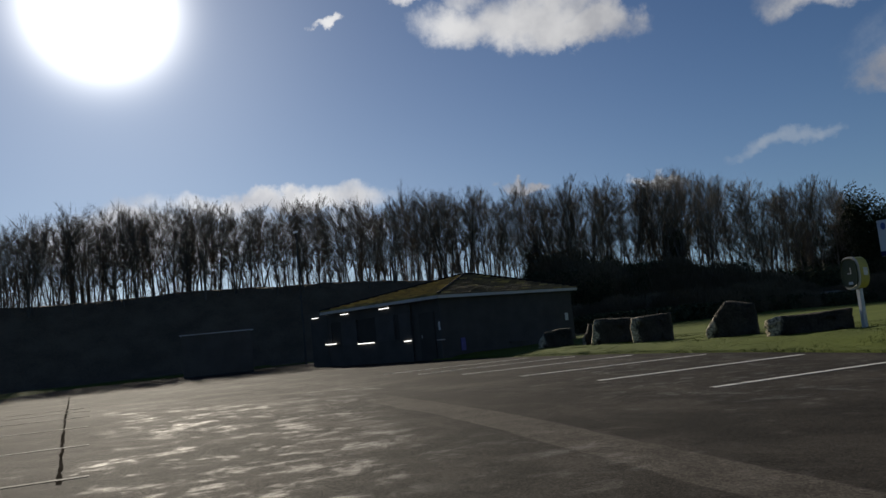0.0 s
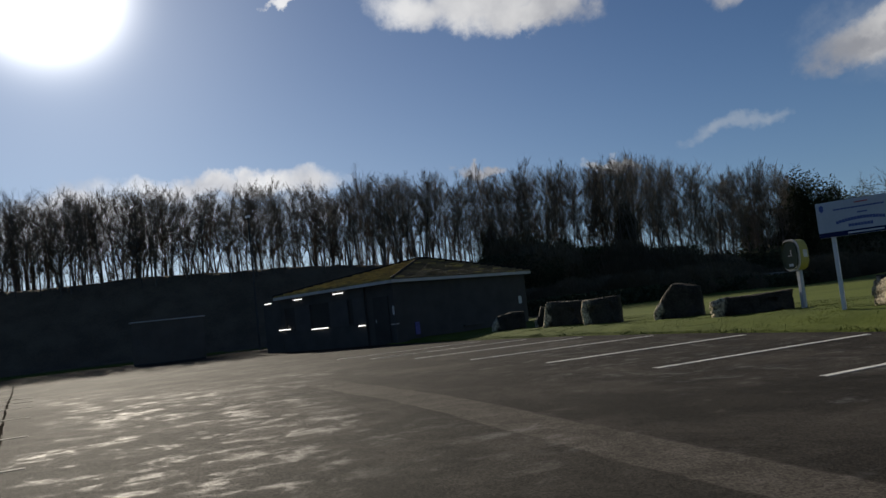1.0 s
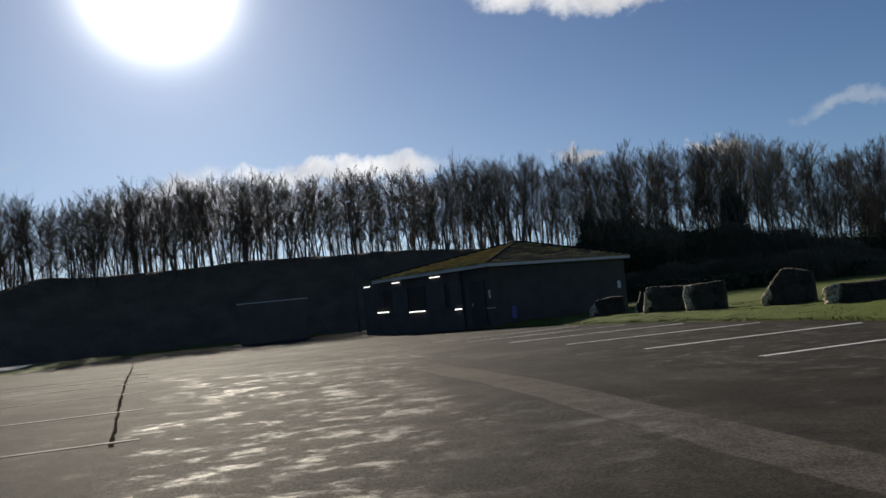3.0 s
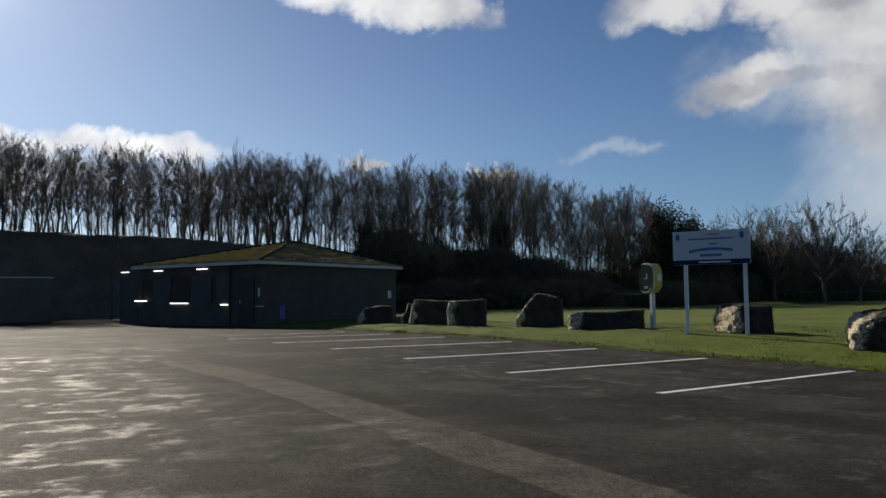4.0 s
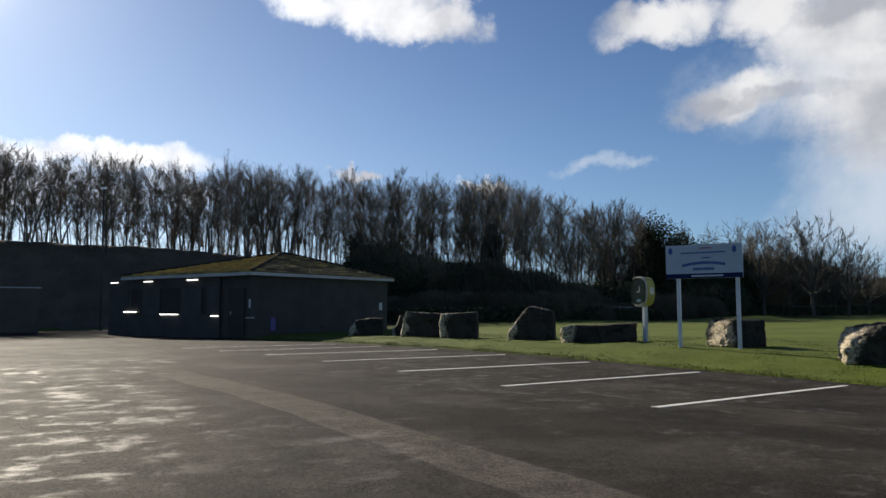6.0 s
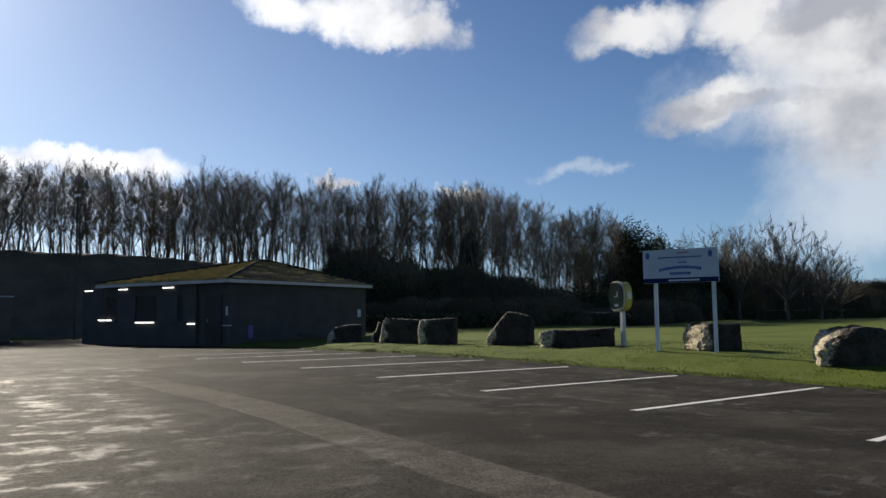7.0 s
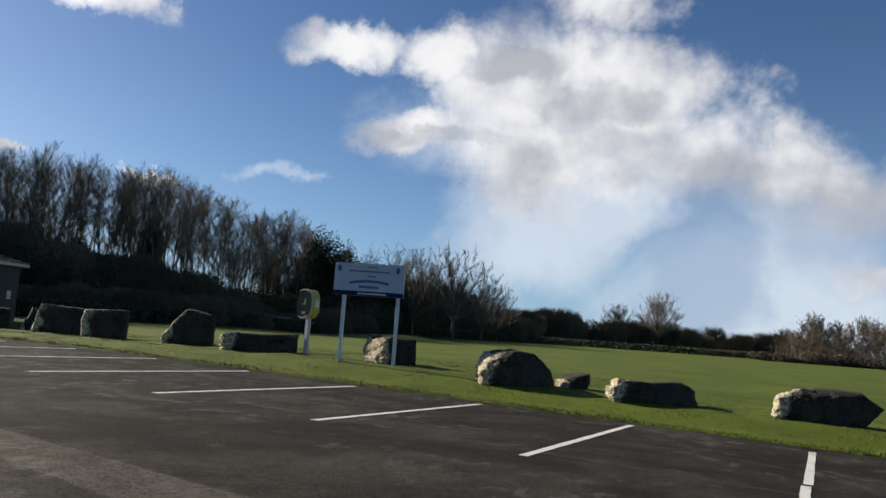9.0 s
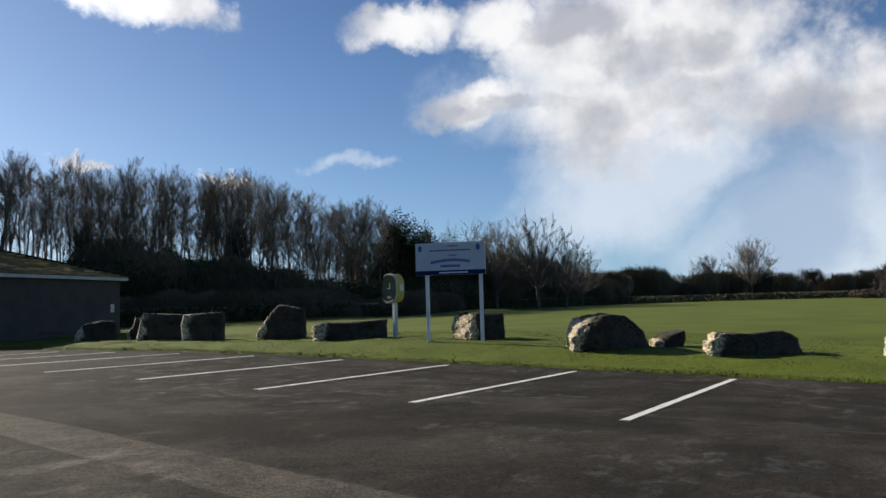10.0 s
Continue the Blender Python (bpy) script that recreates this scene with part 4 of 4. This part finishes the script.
# ---- container, masts and road by the bank ----
def store_container():
    x, y = polar(81.7, 44.5)
    m = Matrix.Translation((x, y, min(lot_z(x, y), ground_z(x, y) + 0.1) - 0.02)) @ Matrix.Rotation(radians(82.3) , 4, "Z")
    root = thing("storage_container", m, "dark steel storage container at the car park edge", "container")
    part("body", box(-1.9, 0, 0.08, 1.85, 2.4, 2.32, 0.02), SHED, root)
    for k in range(16):
        part("rib", box(-1.85 + k * 0.232, -0.035, 0.2, -1.73 + k * 0.232, -0.002, 2.2, 0.008), SHED, root)
    part("roof", box(-2.0, -0.12, 2.32, 1.95, 2.5, 2.38, 0.01), FASCIA, root, "pale metal roof edge")
    part("base_rail", box(-1.9, -0.03, 0, 1.85, 2.4, 0.08), BLACK, root)


def mast(a, d, tall, name="lamp_post", label="tall thin lamp post before the bank"):
    x, y = polar(a, d)
    root = thing(name, Matrix.Translation((x, y, ground_z(x, y))), label, "lamp post")
    part("pole", pole(0.07, 0.05, -0.1, tall, sides=10), PILLAR, root)
    part("lamp_head", box(-0.35, -0.12, tall - 0.02, 0.1, 0.12, tall + 0.10, 0.03), GALV, root, "flat grey lamp head")


store_container()
mast(75.6, 47.5, 8.2)
mast(103.6, 47.0, 7.0)


def bollard(x, y):
    root = thing("bollard", Matrix.Translation((x, y, ground_z(x, y))), "short black roadside bollard", "bollard")
    part("post", pole(0.07, 0.06, -0.1, 0.85, sides=12), BLACK, root)
    part("cap", pole(0.075, 0.03, 0.85, 0.92, sides=12), BLACK, root)


bollard(*polar(104.2, 26.5))
verts, faces = [], []
for i in range(13):
    p, q = polar(98.5 + i * 1.4, 41 - i * 0.9), polar(97.5 + i * 1.6, 49)
    for x, y in (p, q):
        verts.append((x, y, ground_z(x, y) + 0.05))
    if i:
        k = 2 * i
        faces.append((k - 2, k, k + 1, k - 1))
tagged(mesh_part("side_road", verts, faces, CONCRETE), "pale sunlit concrete road beside the car park", "road", kind="structure")


# ---- boulders on the verge ----
def boulder(seed, wide, deep, tall, outline, knobby=0.5, label="large rough limestone boulder on the grass", cuts=3):
    """A quarried stone: a block with the given outline seen from the front, chipped flats and a knobby broken end."""
    rg = random.Random(seed)
    bm = bmesh.new()
    bmesh.ops.create_icosphere(bm, subdivisions=6, radius=1.0)
    mid = Vector((0.0, 0.42))
    pts = [Vector(p) - mid for p in outline]

    def reach(d):
        best = 0.0
        for p, q in zip(pts, pts[1:] + pts[:1]):
            e = q - p
            det = d.x * -e.y + e.x * d.y
            if abs(det) < 1e-9:
                continue
            k = (p.x * -e.y + e.x * p.y) / det
            u = (d.x * p.y - d.y * p.x) / det
            if k > 0 and -1e-6 <= u <= 1 + 1e-6:
                best = max(best, k)
        return best or 0.6

    planes = []
    for i in range(cuts):
        d = Vector((rg.uniform(-1, 1), -rg.uniform(0.2, 1.0), rg.uniform(-0.3, 0.9))).normalized()
        planes.append((d, rg.uniform(0.72, 0.92)))
    off = Vector((seed * 3.7, seed * 1.3, 0))
    for v in bm.verts:
        p = v.co.copy()
        s = math.hypot(p.x, p.z)
        d = Vector((p.x, p.z)) / s if s > 1e-6 else Vector((1, 0))
        m = (s ** 0.22) * reach(d)
        q = Vector((d.x * m, math.copysign(abs(p.y) ** 0.22, p.y), d.y * m))
        for w, h in planes:
            k = q.dot(w) - h
            if k > 0:
                q -= w * k * 0.8
        n1 = noise.noise(q * 1.5 + off)
        n2 = noise.noise(q * 3.0 + off)
        n3 = noise.noise(q * 9.0 + off)
        # splits: the stone steps in and out in angular lumps
        lump = noise.voronoi(q * 2.6 + off)[0]
        crack = min(0.22, lump[1] - lump[0])
        side = 0.10 + 0.90 * step(-q.x, -0.05, 0.7)
        q += p * (0.04 * n1 + (0.20 * (abs(n2) - 0.2) + 0.34 * (crack - 0.15) + 0.05 * n3) * knobby * side + 0.016 * n3 + 0.045 * (crack - 0.15))
        v.co = Vector((q.x * wide / 2, q.y * deep / 2, (q.z + 0.42) * tall))
    for f in bm.faces:
        f.smooth = True
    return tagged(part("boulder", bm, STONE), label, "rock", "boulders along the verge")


def rock_at(x, y, turn, ob):
    away = 0.32 / math.hypot(x, y)
    x, y = x * (1 + away), y * (1 + away)
    ob.matrix_world = Matrix.Translation((x, y, ground_z(x, y) - 0.05)) @ Matrix.Rotation(radians(turn), 4, "Z")


BOX = ((-0.95, 0), (-1, 0.6), (-0.9, 0.93), (0.2, 0.96), (1, 1), (1, 0))
rock_at(-24.34, 15.75, 57, boulder(1, 1.30, 0.8, 0.74, ((-1, 0), (-0.97, 0.4), (-0.6, 0.85), (0.3, 1), (0.95, 0.97), (1, 0)), 0.3, "low dark boulder by the pavilion wall", 0))
rock_at(-22.87, 16.2, 62, boulder(2, 0.46, 0.4, 0.80, ((-1, 0), (-0.9, 0.4), (-0.2, 0.6), (0.2, 1), (0.9, 0.95), (0.6, 0.4), (0.7, 0)), 0.9, "narrow jagged upright stone"))
rock_at(-20.76, 15.7, 45, boulder(3, 1.42, 0.8, 0.88, ((-1, 0), (-0.85, 0.75), (-0.7, 1), (0.95, 0.95), (1, 0)), 0.15, "squared dark boulder beside another block", 0))
rock_at(-18.41, 15.38, 43, boulder(4, 1.20, 0.8, 0.92, BOX, 0.10, "flat-topped square stone block", 0))
rock_at(-15.18, 15.37, 40, boulder(5, 1.32, 0.8, 0.98, ((-1, 0), (-1, 0.28), (-0.15, 1), (0.15, 0.98), (0.92, 0.86), (1, 0)), 0.3, "pointed wedge-shaped dark boulder", 0))
rock_at(-12.13, 14.59, 48, boulder(6, 1.76, 0.6, 0.52, ((-1, 0), (-1.05, 0.75), (-0.7, 0.9), (0, 0.9), (1, 1), (1, 0)), 0.65, "long low stone slab with a rough end", 0))
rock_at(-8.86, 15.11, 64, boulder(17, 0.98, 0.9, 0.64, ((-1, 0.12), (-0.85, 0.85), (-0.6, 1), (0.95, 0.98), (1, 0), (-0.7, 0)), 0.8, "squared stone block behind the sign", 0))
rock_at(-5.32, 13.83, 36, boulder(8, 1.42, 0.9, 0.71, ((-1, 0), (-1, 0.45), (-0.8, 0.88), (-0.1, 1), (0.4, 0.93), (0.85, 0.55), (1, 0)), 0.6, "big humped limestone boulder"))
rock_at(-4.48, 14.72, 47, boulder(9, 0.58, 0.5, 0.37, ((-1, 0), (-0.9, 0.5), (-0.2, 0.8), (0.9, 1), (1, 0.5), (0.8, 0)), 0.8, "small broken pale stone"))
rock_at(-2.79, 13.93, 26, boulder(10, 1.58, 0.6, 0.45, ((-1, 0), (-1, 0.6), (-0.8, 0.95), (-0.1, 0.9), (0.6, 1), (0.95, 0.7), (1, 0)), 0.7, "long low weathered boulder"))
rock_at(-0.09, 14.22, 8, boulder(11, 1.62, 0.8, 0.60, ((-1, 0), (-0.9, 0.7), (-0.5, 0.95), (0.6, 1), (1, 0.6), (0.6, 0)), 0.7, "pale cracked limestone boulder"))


# ---- goal on the pitch ----
def goal():
    x, y = 4.1, 57.5
    root = thing("football_goal", Matrix.Translation((x, y, ground_z(x, y))) @ Matrix.Rotation(radians(-8), 4, "Z"), "white steel football goal frame on the pitch", "goal")
    for px in (0, 7.32):
        part("post", pole(0.06, 0.06, -0.1, 2.44, px, 0.0), WHITE, root)
        v, f = [], []
        tube(v, f, [Vector((px, 0, 2.40)), Vector((px, 1.3, 1.6)), Vector((px, 1.9, 0.02))], [0.03] * 3, 6)
        mesh_part("stay", v, f, WHITE, root)
    v, f = [], []
    tube(v, f, [Vector((-0.06, 0, 2.44)), Vector((7.38, 0, 2.44))], [0.06] * 2, 10)
    mesh_part("crossbar", v, f, WHITE, root)


goal()


# ---- club sign ----
def club_sign():
    lp, rp = Vector((-9.46, 14.01)), Vector((-8.32, 14.37))
    mid, d = (lp + rp) / 2, (rp - lp)
    turn = math.atan2(d.y, d.x)
    half = d.length / 2
    z = ground_z(mid.x, mid.y)
    root = thing("club_sign", Matrix.Translation((mid.x, mid.y, z)) @ Matrix.Rotation(turn, 4, "Z"), "white club notice board on two white posts", "sign")
    low, high, w = 1.43, 2.13, half + 0.17
    for s in (-1, 1):
        p = part("post", box(s * half - 0.036, -0.02, -0.2, s * half + 0.036, 0.055, 2.10, 0.008), WHITE, root, "square white post")
    part("board", box(-half - 0.235, -0.065, low, half + 0.125, -0.025, high, 0.006), BOARD, root, "white painted board")
    part("band", box(-half - 0.231, -0.070, low + 0.004, half + 0.121, -0.066, low + 0.10), BLUE, root, "blue band along the foot")
    part("band_lettering", box(-0.30, -0.074, low + 0.035, 0.34, -0.0705, low + 0.065), WHITE, root, "small pale lettering")
    for s in (-1, 1):
        bm = bmesh.new()
        bmesh.ops.create_circle(bm, cap_ends=True, segments=6, radius=0.06)
        bmesh.ops.solidify(bm, geom=bm.faces[:], thickness=0.003)
        for v in bm.verts:
            v.co = Vector((s * (w - 0.12) - 0.08 + v.co.x * 0.8, -0.068 - abs(v.co.z), high - 0.12 + v.co.y * 1.3))
        part("crest", bm, INK, root, "blue club crest")
    part("lettering", box(-0.12, -0.069, high - 0.09, 0.12, -0.066, high - 0.065), REDINK, root, "small red lettering")
    for k in range(14):
        x0 = -0.51 + k * 0.065
        part("lettering", box(x0, -0.069, high - 0.185, x0 + 0.057, -0.066, high - 0.155), INK, root, "blue lettering")
    part("lettering", box(-0.09, -0.069, high - 0.29, 0.09, -0.066, high - 0.265), INK, root, "blue lettering")
    for k in range(16):
        x0 = -0.49 + k * 0.055
        arch = 0.05 * (1 - ((x0 + 0.05) / 0.45) ** 2)
        part("lettering", box(x0, -0.069, high - 0.46 + arch, x0 + 0.049, -0.066, high - 0.40 + arch), INK, root, "bold blue lettering")
    for k in range(8):
        x0 = -0.27 + k * 0.055
        part("lettering", box(x0, -0.069, high - 0.535, x0 + 0.048, -0.066, high - 0.48), INK, root, "bold blue lettering")


club_sign()


# ---- lifebuoy housing ----
def lifebuoy_station():
    x, y = -11.38, 15.40
    root = thing("lifebuoy_station", Matrix.Translation((x, y, ground_z(x, y))) @ Matrix.Rotation(radians(-6), 4, "Z"), "yellow lifebuoy housing on a grey post", "lifebuoy")
    part("post", box(-0.05, -0.05, -0.2, 0.05, 0.05, 0.92, 0.01), GALV, root, "grey steel post")

    def oval(w, h, y0, y1, cz, inset, segs=40):
        bm = bmesh.new()
        rings = []
        for yy, k in ((y0, inset), (y0 + 0.03, 0.0), (y1 - 0.04, 0.0), (y1, 0.03)):
            ring = []
            for i in range(segs):
                t = 2 * math.pi * i / segs
                cx = math.copysign(abs(math.cos(t)) ** 0.72, math.cos(t)) * (w - k)
                sz = math.copysign(abs(math.sin(t)) ** 0.72, math.sin(t)) * (h - k)
                ring.append(bm.verts.new((cx, yy, cz + sz)))
            rings.append(ring)
        for r0, r1 in zip(rings, rings[1:]):
            for i in range(segs):
                bm.faces.new((r0[i], r0[(i + 1) % segs], r1[(i + 1) % segs], r1[i]))
        bm.faces.new(rings[0][::-1])
        bm.faces.new(rings[-1])
        bmesh.ops.recalc_face_normals(bm, faces=bm.faces[:])
        return bm
    part("housing", oval(0.235, 0.35, -0.16, 0.13, 1.22, 0.02), YELLOW, root, "rounded yellow plastic housing")
    part("rim", oval(0.25, 0.365, -0.195, -0.15, 1.22, 0.012), FASCIA, root, "pale moulded rim")
    part("face", oval(0.215, 0.325, -0.205, -0.1955, 1.22, 0.004), GREENFACE, root, "dark olive front cover")
    part("grip", box(0.03, -0.225, 1.22, 0.05, -0.2055, 1.34, 0.004), FASCIA, root, "white hook")
    part("grip_foot", box(-0.05, -0.225, 1.20, 0.05, -0.2055, 1.22, 0.004), FASCIA, root, "white hook")
    part("label", box(-0.06, -0.209, 0.97, 0.06, -0.2055, 1.03), PAPER, root, "pale sticker")
    part("side_label", box(0.236, -0.06, 1.15, 0.239, 0.06, 1.32), PAPER, root, "pale side sticker")


lifebuoy_station()


# ---- grass blades on the verge ----
def grass_blades():
    rg = random.Random(77)
    count = 75000
    verts, faces = [], []
    for i in range(count):
        x = rg.uniform(-27, 4)
        t = rg.random() ** 1.5
        y = lot_edge(x) - 0.04 + t * 7
        tuft = 0.5 + 0.9 * max(0.0, noise.noise((x * 1.3, y * 1.3, 5)) + 0.3)
        z = ground_z(x, y)
        h = rg.uniform(0.012, 0.034) * tuft * (1.9 if t < 0.02 else 1.0)
        a = rg.uniform(0, 6.28)
        dx, dy = math.cos(a) * 0.006, math.sin(a) * 0.006
        lx, ly = rg.gauss(0, 0.4) * h, rg.gauss(0, 0.4) * h
        q = len(verts)
        verts += [(x - dx, y - dy, z - 0.01), (x + dx, y + dy, z - 0.01), (x + lx, y + ly, z + h)]
        faces.append((q, q + 1, q + 2))
    tagged(mesh_part("verge_grass", verts, faces, BLADE), "short tufted green grass on the verge", "grass", kind="stuff")


grass_blades()
